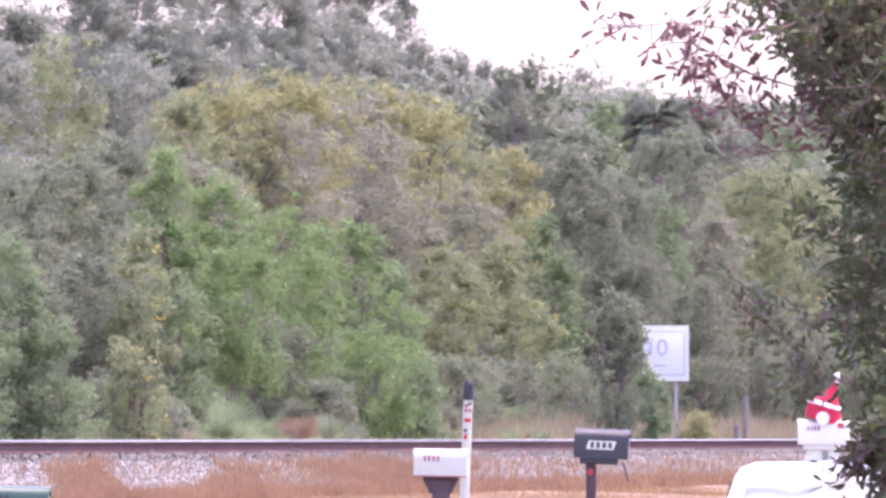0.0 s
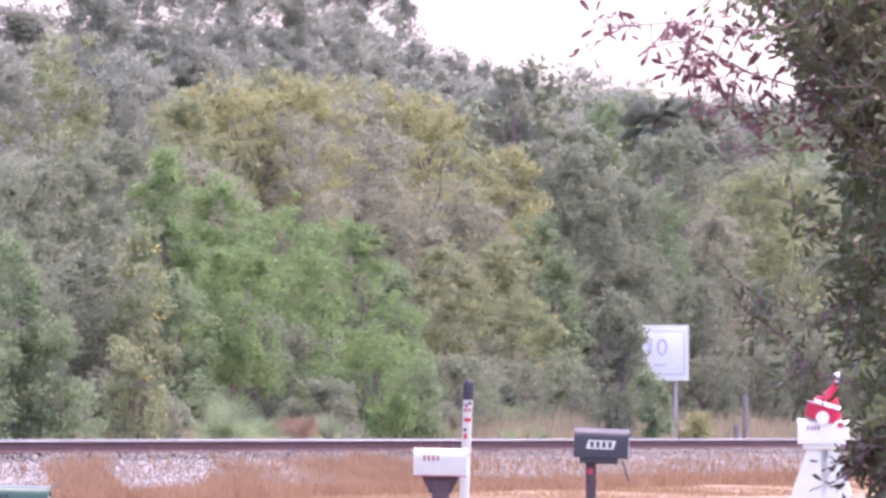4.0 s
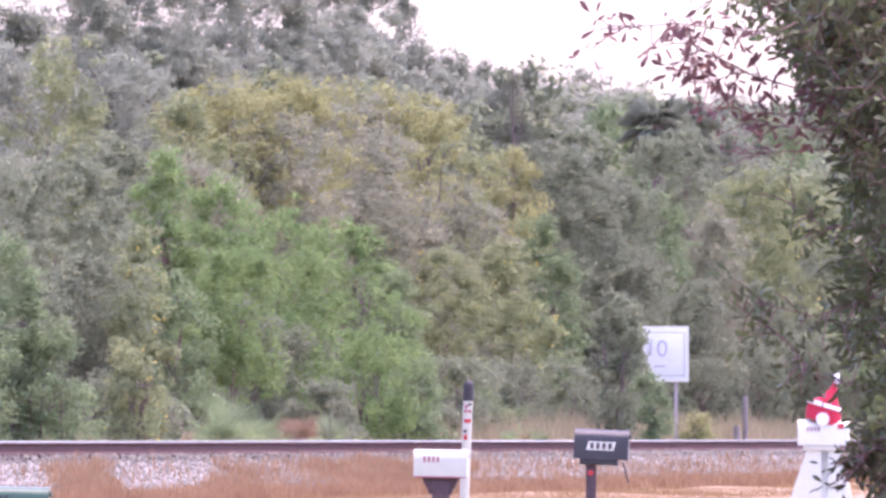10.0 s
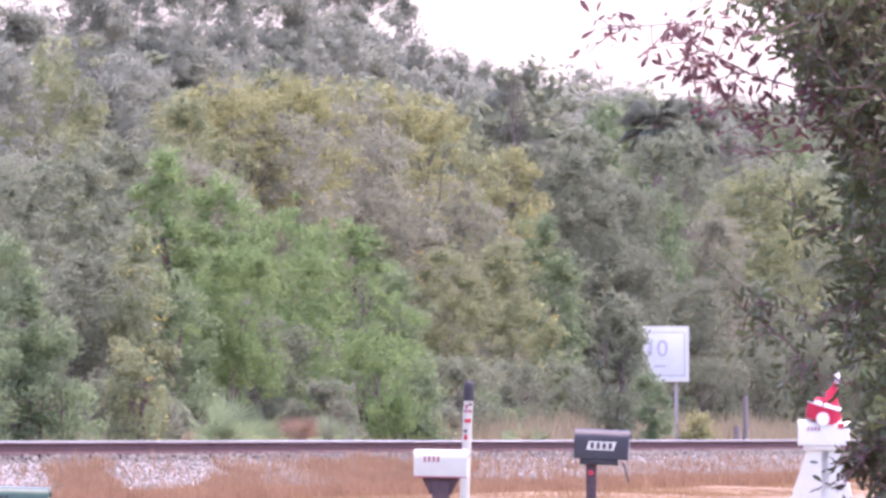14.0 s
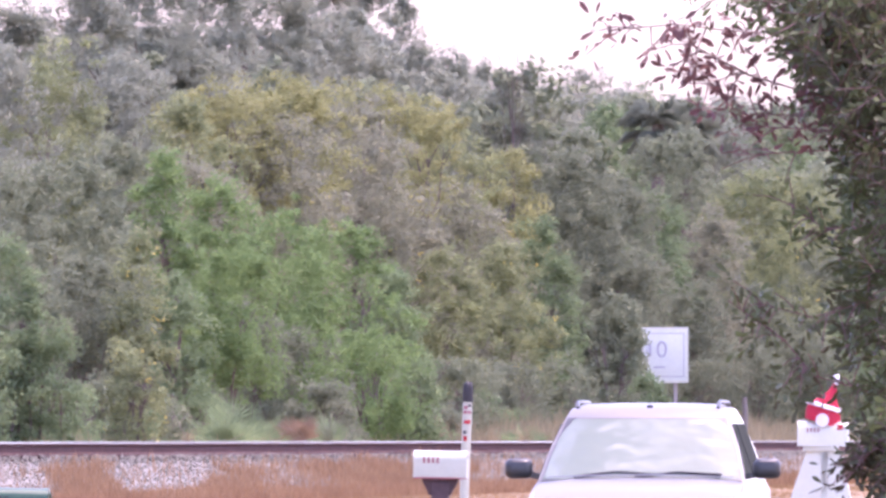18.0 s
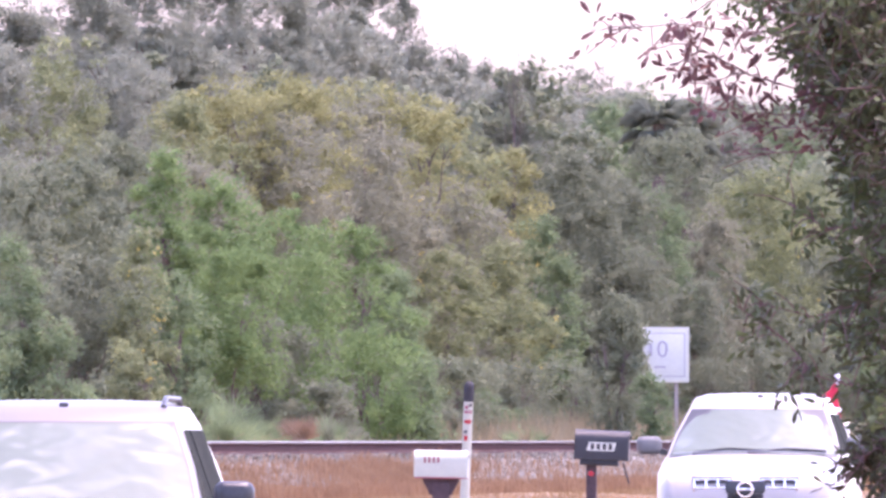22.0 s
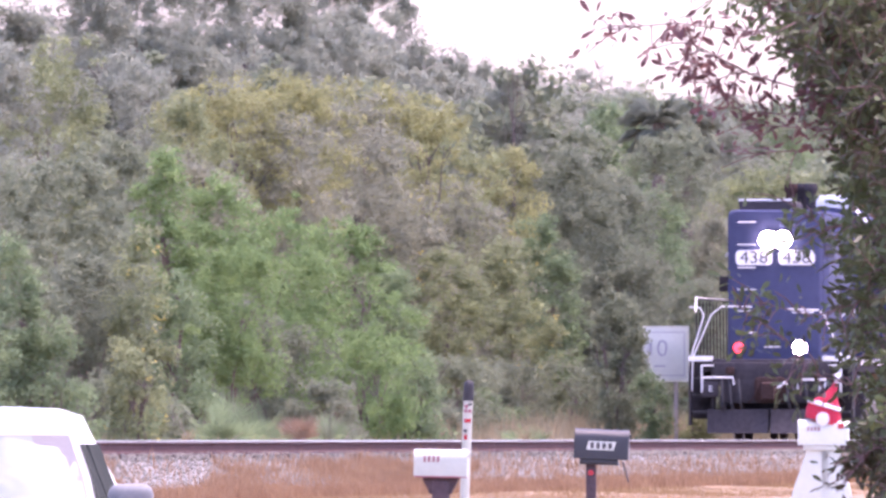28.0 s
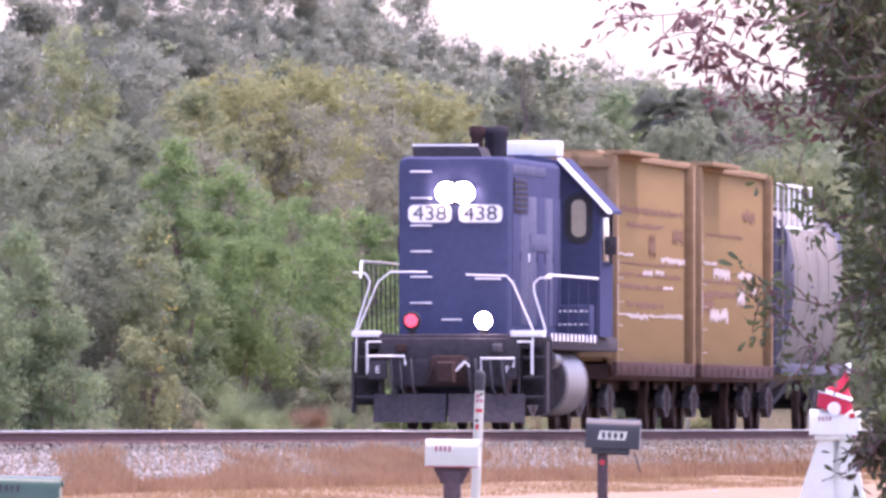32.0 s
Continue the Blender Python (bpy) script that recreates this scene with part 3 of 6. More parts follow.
def build_woods():
    # low growth along the edge
    bush = lambda *a, **k: plant("bush", *a, category="shrub", **k)
    tree = lambda *a, **k: plant("tree", *a, **k)
    bush(-16.7, 382, 2.0, 1.5, LEAF_MID, "leafy green bush at the wood's edge", 301)
    bush(-17.9, 382, 3.3, 1.3, LEAF_MID, "leafy green bush at the wood's edge", 302)
    bush(-19.5, 374, 2.8, 1.3, LEAF_MID, "leafy green bush at the wood's edge", 303)
    bush(-12.6, 402, 3.6, 1.0, LEAF_OLIVE, "olive yellow-green bush at the wood's edge", 304, gold=16)
    bush(-12.8, 395, 1.9, 1.0, LEAF_OLIVE, "olive yellow-green bush at the wood's edge", 305, gold=8)
    bush(-11.0, 411, 3.0, 1.3, LEAF_MID, "leafy green bush at the wood's edge", 306)
    # the shade of the recesses is put into these bushes' leaf colour
    bush(-14.6, 403, 3.2, 1.8, LEAF_OAK_SHADE, "deep green bush at the wood's edge", 307)
    bush(-8.0, 437, 2.8, 2.0, LEAF_OAK_SHADE, "deep green bush at the wood's edge", 308)
    bush(-5.7, 446, 2.3, 1.9, LEAF_OAK_SHADE, "deep green bush at the wood's edge", 309)
    bush(-3.0, 443, 2.3, 2.1, LEAF_BRIGHT, "fresh green bush at the wood's edge", 310)
    bush(-1.4, 448, 1.7, 1.6, LEAF_MID, "leafy green bush at the wood's edge", 311)
    # four bushes given darker leaves for the shade low down here
    bush(0.6, 460, 1.9, 1.7, LEAF_DARK, "dark grey-green bush at the wood's edge", 312)
    bush(2.7, 471, 1.7, 1.8, LEAF_OAK_SHADE, "deep green bush at the wood's edge", 313)
    bush(5.0, 485, 1.9, 1.8, LEAF_DARK, "dark grey-green bush at the wood's edge", 314)
    bush(7.0, 496, 1.8, 1.7, LEAF_DARK, "dark grey-green bush at the wood's edge", 315)
    bush(10.7, 524, 2.0, 1.7, LEAF_OAK_SHADE, "deep green bush at the wood's edge", 316)
    bush(12.8, 539, 2.3, 2.0, LEAF_OAK_SHADE, "deep green bush at the wood's edge", 317)
    bush(15.1, 557, 2.6, 2.3, LEAF_OAK_SHADE, "deep green bush at the wood's edge", 318)
    bush(17.4, 575, 3.2, 2.7, LEAF_MID, "leafy green bush at the wood's edge", 319)
    bush(-15.3, 386, 1.1, 1.1, LEAF_MID, "leafy green bush at the wood's edge", 320)
    bush(-10.1, 407, 1.2, 1.0, LEAF_MID, "leafy green bush at the wood's edge", 321)
    # bushes about the sign
    bush(8.6, 464, 1.55, 0.8, LEAF_MID, "small green bush beside a sign post", 33)
    bush(7.3, 466, 3.1, 1.3, LEAF_DARK, "green bush that overlaps a sign", 34)
    bush(10.3, 470, 0.75, 0.8, LEAF_YELLOW, "low pale weeds round a sign post", 35)
    # low brush in front, down to the track's edge
    rng = np.random.default_rng(15)
    low_mix = (LEAF_MID, LEAF_DARK, LEAF_OAK_SHADE, LEAF_MID, LEAF_OAK_SHADE)
    for k in range(20):
        p = at_track(6 + k * 4.4, -5.6 - rng.uniform(0, 0.9))
        if -9.5 < 1000 * p.x / p.y < -5.3:
            continue
        bush(1000 * p.x / p.y, p.y, rng.uniform(0.7, 1.3), rng.uniform(1.0, 1.6), low_mix[rng.integers(5)], "low green brush beside the track", 230 + k)
    # the middle rank, the autumn trees, and the tall rank behind
    tree(-15.8, 408, 5.0, 2.9, LEAF_DARK, "dark grey-green tree of the wood dotted with golden leaves", 322, gold=10)
    tree(-18.3, 398, 4.6, 2.0, LEAF_DARK, "dark grey-green tree of the wood", 323)
    tree(-13.0, 428, 5.4, 2.0, LEAF_DARK, "dark grey-green tree of the wood", 324)
    tree(-14.4, 409, 3.9, 1.9, LEAF_DARK, "dark grey-green tree of the wood", 325)
    tree(-11.5, 424, 5.4, 1.2, LEAF_BRIGHT, "fresh green tree of the wood", 326, low=0.39)
    tree(-9.3, 431, 5.0, 1.7, LEAF_BRIGHT, "fresh green tree of the wood", 327, low=0.24)
    tree(-7.0, 439, 4.5, 2.5, LEAF_BRIGHT, "fresh green tree of the wood", 328, low=0.21)
    tree(-4.3, 450, 4.2, 2.5, LEAF_BRIGHT, "fresh green tree of the wood", 329, low=0.22)
    tree(-8.5, 429, 3.6, 2.0, LEAF_BRIGHT, "fresh green tree of the wood", 330, low=0.33)
    tree(-2.1, 459, 3.5, 1.8, LEAF_MID, "leafy green tree of the wood", 331)
    tree(0.1, 478, 4.1, 2.1, LEAF_OLIVE, "olive yellow-green tree of the wood", 332)
    tree(2.5, 490, 4.2, 1.9, LEAF_OLIVE, "olive yellow-green tree of the wood dotted with golden leaves", 333, gold=18)
    tree(1.1, 495, 5.3, 2.5, LEAF_BROWN, "thin brownish tree of the wood dotted with golden leaves", 334, gold=10)
    tree(-1.4, 481, 4.9, 2.5, LEAF_BROWN, "thin brownish tree of the wood dotted with golden leaves", 335, low=0.24, gold=24)
    tree(-3.8, 479, 6.2, 3.4, LEAF_BROWN, "thin brownish tree of the wood dotted with golden leaves", 336, low=0.37, gold=20)
    tree(-7.3, 463, 6.2, 2.8, LEAF_BROWN, "thin brownish tree of the wood dotted with golden leaves", 337, low=0.43, gold=10)
    tree(-10.1, 446, 5.4, 2.3, LEAF_BROWN, "thin brownish tree of the wood", 338, low=0.48)
    tree(-10.6, 451, 6.5, 2.1, LEAF_OLIVE, "olive yellow-green tree of the wood", 339, low=0.54)
    tree(-8.7, 463, 7.0, 2.8, LEAF_YELLOW, "autumn yellow-olive tree of the wood", 340, low=0.6)
    tree(-6.4, 476, 7.4, 2.9, LEAF_YELLOW, "autumn yellow-olive tree of the wood", 341, low=0.58)
    tree(-4.1, 489, 7.2, 2.8, LEAF_BROWN, "thin brownish tree of the wood", 342, low=0.59)
    tree(-1.7, 499, 7.4, 2.8, LEAF_YELLOW, "autumn yellow-olive tree of the wood", 343, low=0.58)
    tree(0.1, 507, 6.9, 2.4, LEAF_OLIVE, "olive yellow-green tree of the wood", 344, low=0.61)
    tree(2.2, 513, 6.5, 2.3, LEAF_YELLOW, "autumn yellow-olive tree of the wood", 345, low=0.45)
    tree(5.3, 520, 6.4, 2.9, LEAF_OAK_SHADE, "deep green tree of the wood", 346)
    tree(7.0, 525, 5.8, 2.7, LEAF_OAK_SHADE, "deep green tree of the wood", 347)
    tree(4.1, 501, 4.6, 2.1, LEAF_MID, "leafy green tree of the wood", 348)
    tree(8.9, 538, 5.7, 1.8, LEAF_MID, "leafy green tree of the wood", 349)
    tree(7.6, 519, 4.4, 2.1, LEAF_OAK_SHADE, "deep green tree of the wood", 350)
    tree(12.8, 566, 6.5, 3.2, LEAF_OLIVE, "olive yellow-green tree of the wood dotted with golden leaves", 351, gold=18)
    tree(11.2, 552, 5.4, 2.1, LEAF_BROWN, "thin brownish tree of the wood dotted with golden leaves", 352, gold=6)
    tree(15.1, 592, 6.5, 3.0, LEAF_OLIVE, "olive yellow-green tree of the wood dotted with golden leaves", 353, gold=8)
    tree(10.4, 536, 3.8, 1.9, LEAF_OAK_SHADE, "deep green tree of the wood", 354)
    tree(13.2, 556, 3.7, 2.9, LEAF_OAK_SHADE, "deep green tree of the wood", 355)
    tree(16.3, 587, 4.8, 3.0, LEAF_OAK_SHADE, "deep green tree of the wood", 356)
    tree(18.4, 613, 6.0, 3.2, LEAF_DARK, "dark grey-green tree of the wood", 357)
    tree(4.2, 556, 8.0, 3.4, LEAF_HAZE, "hazy grey-green tree of the wood", 358, low=0.39)
    tree(7.0, 576, 8.2, 3.1, LEAF_MID, "leafy green tree of the wood", 359, low=0.4)
    tree(2.4, 550, 8.2, 2.4, LEAF_HAZE, "hazy grey-green tree of the wood", 360, low=0.47)
    tree(9.4, 584, 7.7, 2.5, LEAF_OAK_SHADE, "deep green tree of the wood", 361, low=0.42)
    tree(11.2, 615, 8.5, 2.7, LEAF_HAZE, "hazy grey-green tree of the wood", 362, low=0.4)
    tree(13.6, 634, 8.5, 3.3, LEAF_MID, "leafy green tree of the wood", 363, low=0.42)
    tree(16.4, 660, 9.3, 3.7, LEAF_DARK, "dark grey-green tree of the wood", 364, low=0.39)
    tree(18.8, 684, 9.0, 3.8, LEAF_DARK, "dark grey-green tree of the wood", 365, low=0.42)
    tree(-16.5, 454, 7.6, 2.5, LEAF_OLIVE, "olive yellow-green tree of the wood", 367, low=0.46)
    tree(-18.8, 444, 7.3, 2.3, LEAF_HAZE, "hazy grey-green tree of the wood", 368, low=0.47)
    tree(-13.0, 470, 7.5, 2.6, LEAF_HAZE, "hazy grey-green tree of the wood", 369, low=0.48)
    tree(-9.9, 490, 8.0, 2.5, LEAF_HAZE, "hazy grey-green tree of the wood", 370, low=0.47)
    tree(-17.4, 465, 8.4, 2.0, LEAF_HAZE, "tall grey-green oak with sky showing through its top", 371, low=0.52, dense=1.3)
    tree(-14.6, 478, 9.2, 2.1, LEAF_HAZE, "tall grey-green oak with sky showing through its top", 372, low=0.49, dense=1.3, gaps=0.04)
    tree(-12.1, 490, 9.9, 2.6, LEAF_HAZE, "tall grey-green oak with sky showing through its top", 373, low=0.47, dense=1.3, gaps=0.02)
    tree(-9.6, 508, 10.0, 2.3, LEAF_HAZE, "tall grey-green oak with sky showing through its top", 374, low=0.48, dense=1.3, gaps=0.05)
    tree(-7.3, 517, 10.6, 2.5, LEAF_HAZE, "tall grey-green oak with sky showing through its top", 375, low=0.46, dense=1.3)
    tree(-5.1, 532, 10.5, 2.0, LEAF_HAZE, "tall grey-green oak with sky showing through its top", 376, low=0.48, dense=1.3, gaps=0.05)
    tree(-2.9, 551, 10.8, 1.5, LEAF_HAZE, "tall grey-green oak with sky showing through its top", 377, low=0.56, dense=1.3, gaps=0.14)
    tree(-1.7, 562, 10.7, 1.1, LEAF_HAZE, "tall grey-green oak with sky showing through its top", 378, low=0.62, dense=1.3, gaps=0.16)
    tree(-3.8, 546, 9.7, 2.3, LEAF_HAZE, "tall grey-green oak with sky showing through its top", 379, low=0.53, dense=1.3, gaps=0.02)
    tree(-1.1, 562, 9.4, 1.8, LEAF_HAZE, "tall grey-green oak with sky showing through its top", 380, low=0.56, dense=1.3, gaps=0.05)
    tree(0.4, 572, 9.3, 1.7, LEAF_HAZE, "tall grey-green oak with sky showing through its top", 381, low=0.57, dense=1.3, gaps=0.03)
    tree(1.7, 587, 9.4, 1.5, LEAF_HAZE, "tall grey-green oak with sky showing through its top", 382, low=0.58, dense=1.3, gaps=0.05)
    tree(2.8, 601, 9.1, 1.4, LEAF_HAZE, "tall grey-green oak with sky showing through its top", 383, low=0.61, dense=1.3, gaps=0.05)
    tree(4.0, 634, 9.6, 2.4, LEAF_HAZE, "far hazy grey-green tree of the wood", 384, low=0.61, gaps=0.03)
    tree(5.9, 661, 10.2, 2.2, LEAF_HAZE, "far hazy grey-green tree of the wood", 385, low=0.6, gaps=0.03)
    tree(7.4, 673, 10.0, 2.5, LEAF_HAZE, "far hazy grey-green tree of the wood", 386, low=0.62, gaps=0.03)
    tree(9.7, 687, 9.9, 3.2, LEAF_HAZE, "far hazy grey-green tree of the wood", 387, low=0.61, gaps=0.03)
    tree(12.5, 713, 10.1, 4.3, LEAF_HAZE, "far hazy grey-green tree of the wood", 388, low=0.62, gaps=0.03)
    tree(15.8, 746, 10.7, 4.5, LEAF_HAZE, "far hazy grey-green tree of the wood", 389, low=0.61, gaps=0.03)
    for k in range(12):
        p = at_track(-30 + k * 22, -16)
        bush(1000 * p.x / p.y, p.y, 2.6, 4.5, LEAF_DARK, "dark brush deep in the wood", 190 + k, leaf=0.24)
    fan_palm(8.9, 572, 8.7, 2.0, 74)
    tree(9.5, 560, 7.3, 2.6, LEAF_DARK, "dark grey-green tree before two palms", 145, low=0.3)
    fan_palm(10.1, 578, 8.6, 1.9, 75)
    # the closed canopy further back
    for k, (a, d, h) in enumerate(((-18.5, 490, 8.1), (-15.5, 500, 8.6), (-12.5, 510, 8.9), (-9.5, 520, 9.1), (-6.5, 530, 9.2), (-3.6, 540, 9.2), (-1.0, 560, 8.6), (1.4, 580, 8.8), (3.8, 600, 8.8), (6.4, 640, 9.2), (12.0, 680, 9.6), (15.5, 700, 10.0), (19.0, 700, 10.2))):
        tree(a, d, h, 3.6, LEAF_HAZE, "hazy grey-green tree deep in the wood", 420 + k, low=0.3, leaf=0.16)
    # filling deeper in the wood
    for k, (a, d) in enumerate(((-17, 470), (-12, 480), (-7, 500), (-2, 520), (3, 550), (8, 590), (13, 620), (18, 640))):
        tree(a, d, 7.6 if a < 0 else 8.6, 5.4, LEAF_DARK, "dark green tree deep in the wood", 80 + k, low=0.0, leaf=0.24)
    # the wood goes on along the track, out of the view
    for k in range(9):
        s = -110 - k * 13
        p = at_track(s, -9 - (k % 3) * 3)
        tree(1000 * p.x / p.y, p.y, 7.5 + k % 3, 6.5, LEAF_DARK, "grey-green tree along the track", 100 + k, low=0.05, leaf=0.34, dense=0.7)
    for k in range(14):
        s = 225 + k * 22
        p = at_track(s, -9 - (k % 3) * 4)
        tree(1000 * p.x / p.y, p.y, 7.0 + 0.4 * (k % 3), 8, LEAF_DARK, "grey-green tree along the track", 120 + k, low=0.05, leaf=0.26, dense=0.8)
    palmetto(-9.0, 398, 1.1, 201)
    palmetto(-7.6, 404, 0.9, 202)
    palmetto(-4.9, 412, 1.0, 203)
    palmetto(3.4, 452, 0.9, 204)
    palmetto(-8.5, 401, 1.4, 205)
    palmetto(-6.0, 411, 1.0, 206, DEAD_FROND)
    # clumps of arching dry blades before the brush
    rng = np.random.default_rng(9)
    for a, d, size, mt, word in ((-4.7, 409, 0.8, LEAF_DARK, "grey-green"), (-3.7, 413, 0.6, LEAF_DARK, "grey-green"), (-10.6, 391, 0.5, PALE_GRASS, "pale dry"), (-7.3, 401, 0.4, PALE_GRASS, "pale dry"), (3.4, 450, 0.6, PALE_GRASS, "pale dry")):
        ob = thing("grass_clump", Matrix.Translation(spot(a, d)), word + " clump of long arching blades", "grass clump", "clumps before the brush")
        form = Form()
        for k in range(70):
            az, reach, rise = rng.uniform(0, 2 * math.pi), size * rng.uniform(0.25, 0.75), size * rng.uniform(0.6, 1.35)
            out = Vector((math.cos(az), math.sin(az), 0))
            side = Vector((-out.y, out.x, 0)) * 0.008
            line = [out * (reach * q ** 1.4) + Vector((0, 0, rise * (1.9 * q - 1.15 * q * q))) for q in (0, 0.35, 0.7, 1.0)]
            form.faces([p + side * w for p, w in zip(line, (1, 1, 0.7, 0.1))] + [p - side * w for p, w in zip(line, (1, 1, 0.7, 0.1))], [(0, 1, 5, 4), (1, 2, 6, 5), (2, 3, 7, 6)])
        part("foliage", form, mt, ob, kind="stuff")
    # bleached fallen branches that lean in the brush
    for a, d, n in ((-5.9, 407, 4), (-4.8, 408, 5), (-9.6, 396, 3), (4.9, 458, 3)):
        ob = thing("dead_branch", Matrix.Translation(spot(a, d)), "bleached fallen branch with bent twigs", "dead branch", "fallen branches")
        for k in range(n):
            lean_x, rise = rng.uniform(-0.7, 0.7), rng.uniform(0.3, 1.0)
            foot = Vector((rng.uniform(-0.3, 0.3), rng.uniform(-0.2, 0.2), 0))
            bend = foot + Vector((lean_x * 0.7, 0, rise * 0.55))
            end = foot + Vector((lean_x, rng.uniform(-0.2, 0.2), rise * rng.uniform(0.6, 1.0)))
            form = Form().tube([foot, bend, end], 0.006, 5, 0.5)
            form.tube([bend, bend + Vector(rng.normal(0, 0.14, 3))], 0.004, 4, 0.5)
            part("twig", form, GREY_TWIG, ob)
    # fine bare twigs against the sky
    form = Form().tube([(0, 0, 0), (0.05, 0, 4.0), (0.0, 0, 7.3)], 0.05, 6, 0.4)
    for k in range(16):
        x, z = rng.normal(0, 0.28), rng.uniform(6.2, 7.4)
        tip = Vector((x, rng.normal(0, 0.25), 8.1 + rng.uniform(-0.2, 0.6)))
        form.tube([(0, 0, z), (x * 0.55, 0, z + 0.45), tip], 0.009, 4, 0.4)
        form.tube([tip.lerp(Vector((0, 0, z)), 0.35), tip + Vector((rng.normal(0, 0.12), 0, -0.1))], 0.006, 4, 0.4)
    ob = part("bare_tree", form, BARK)
    ob.location = spot(2.9, 520)
    tagged(ob, "slender leafless tree with fine grey twigs", "tree", "woods behind the track")


# ---- the near oak ----
def leaf_blades(name, Q, d, w, ln, material):
    """Oblong leaves folded along the midrib: foot, way, side and length of each."""
    up = np.cross(w, d)
    wd = ln * 0.17
    V = np.stack([Q, Q + d * ln * 0.35 + w * wd * 0.8 + up * wd * 0.3, Q + d * ln * 0.72 + w * wd + up * wd * 0.3, Q + d * ln,
                  Q + d * ln * 0.72 - w * wd + up * wd * 0.3, Q + d * ln * 0.35 - w * wd * 0.8 + up * wd * 0.3], 1).reshape(-1, 3)
    n = len(Q)
    L = (np.arange(n)[:, None] * 6 + np.array([0, 1, 2, 3, 0, 3, 4, 5])).ravel()
    me = mesh_from(name, V, L, np.full(n * 2, 4))
    me.materials.append(material)
    return me


def near_oak():
    rng = np.random.default_rng(77)
    dist = 85.0
    P = lambda a, b: Vector((a * dist / 1000, 0.0, EYE_Z + b * dist / 1000))   # bearing and height angle in milliradians
    root = Vector((3.9, dist, ground_z(3.9, dist)))
    ob = thing("oak_tree", Matrix.Translation((0, dist, 0)), "dark green oak with narrow glossy leaves on hanging twigs", "tree")
    gz = root.z
    form = Form()
    form.tube([(3.9, 0.6, gz - 0.1), (3.85, 0.55, gz + 1.0), (3.95, 0.5, gz + 2.6), (3.8, 0.5, gz + 4.6)], 0.2, 12, 0.45)
    part("trunk", form, BARK, ob)
    sprays = [
        ((18.4, 16.0), (14.9, 16.7), (12.0, 16.9), (9.7, 17.1), (6.9, 16.9)),
        ((16.8, 13.8), (12.8, 15.0), (10.4, 16.2), (9.6, 17.2)),
        ((16.3, 12.7), (13.2, 12.9), (11.6, 14.3), (10.0, 15.7)),
        ((18.4, 12.0), (15.3, 11.9), (12.2, 11.7)),
        ((18.4, 8.7), (15.8, 8.7), (14.2, 9.8)),
        ((18.4, 1.7), (15.3, 2.6), (14.2, 4.0), (11.8, 5.7)),
        ((18.4, 5.9), (15.3, 5.0), (13.0, 5.6)),
        ((18.4, -0.2), (17.6, -0.6), (16.9, -1.5)),
        ((18.0, 18.2), (14.0, 18.0), (11.3, 18.3)),
        ((18.0, 14.6), (14.6, 13.4), (12.4, 13.4)),
    ]
    tips = []
    for k, line in enumerate(sprays):
        pts = [P(*q) + Vector((0, rng.normal(0, 0.1), 0)) for q in line]
        limb = Form().tube([Vector((3.85, 0.5, gz + 2.0 + 0.25 * k))] + pts, 0.0036, 6, 0.6)
        for i in range(len(pts) - 1):
            for j in range(10):
                q = pts[i].lerp(pts[i + 1], rng.random())
                e = q + Vector((rng.normal(-0.04, 0.045), rng.normal(0, 0.08), rng.normal(-0.01, 0.05)))
                limb.tube([q, q.lerp(e, 0.5) + Vector((0, 0, 0.01)), e], 0.0036, 4, 0.6)
                tips.append((e, k, i))
        part("branch", limb, TWIG, ob)
    for k in range(26):
        a = Vector((3.85, 0.5, gz + rng.uniform(1.0, 4.4)))
        e = Vector((rng.uniform(1.6, 5.8), rng.uniform(-1.5, 2.2), gz + rng.uniform(0.5, 5.4)))
        part("limb", Form().tube([a, a.lerp(e, 0.5) + Vector((0, 0, 0.2)), e], 0.035, 6, 0.3), TWIG, ob)

    # outline of the leafy mass: height angle and bearing of its left edge
    hs = [-8, -2.5, -0.6, 1.7, 3.6, 5.2, 7.5, 9.9, 11.5, 13.4, 15.7, 18.1, 24, 40]
    es = [18.2, 17.8, 17.3, 17.9, 17.2, 17.2, 17.0, 16.8, 17.0, 15.8, 14.5, 13.0, 14.2, 22]

    def leaves(name, centres, spread, per, length, material, label=""):
        C = np.repeat(np.array(centres), per, axis=0)
        n = len(C)
        Q = C + rng.normal(0, spread, (n, 3))
        d = (Q - C) / spread * 0.8 + rng.normal(0, 0.5, (n, 3)) + np.array([-0.25, 0, -0.25])
        d /= np.linalg.norm(d, axis=1)[:, None]
        w = np.cross(d, rng.normal(0, 1, (n, 3)))
        w /= np.linalg.norm(w, axis=1)[:, None]
        ln = (length * rng.uniform(0.6, 1.3, n))[:, None]
        me = leaf_blades(name, Q, d, w, ln, material)
        part(name, me, material, ob, label)

    def hanging_sprays(name, count, place, along, per, length, material):
        """Short drooping twigs with narrow leaves set along them."""
        starts, ways = [], []
        while len(starts) < count:
            q = place()
            if q is None:
                continue
            w = Vector((rng.normal(-0.35, 0.5), rng.normal(0, 0.5), rng.normal(-0.15, 0.55))).normalized()
            starts.append(q)
            ways.append(w)
        twigs = Form()
        for q, w in zip(starts, ways):
            twigs.tube([q, Vector(q) + w * along], 0.0028, 3, 0.6)
        part("twig", twigs, TWIG, ob, kind="stuff")
        S, W = np.repeat(np.array(starts), per, axis=0), np.repeat(np.array(ways), per, axis=0)
        n = len(S)
        Q = S + W * (along * np.tile(np.linspace(0.1, 1.0, per), count))[:, None]
        d = W * 0.75 + rng.normal(0, 0.55, (n, 3))
        d /= np.linalg.norm(d, axis=1)[:, None]
        w = np.cross(d, rng.normal(0, 1, (n, 3)))
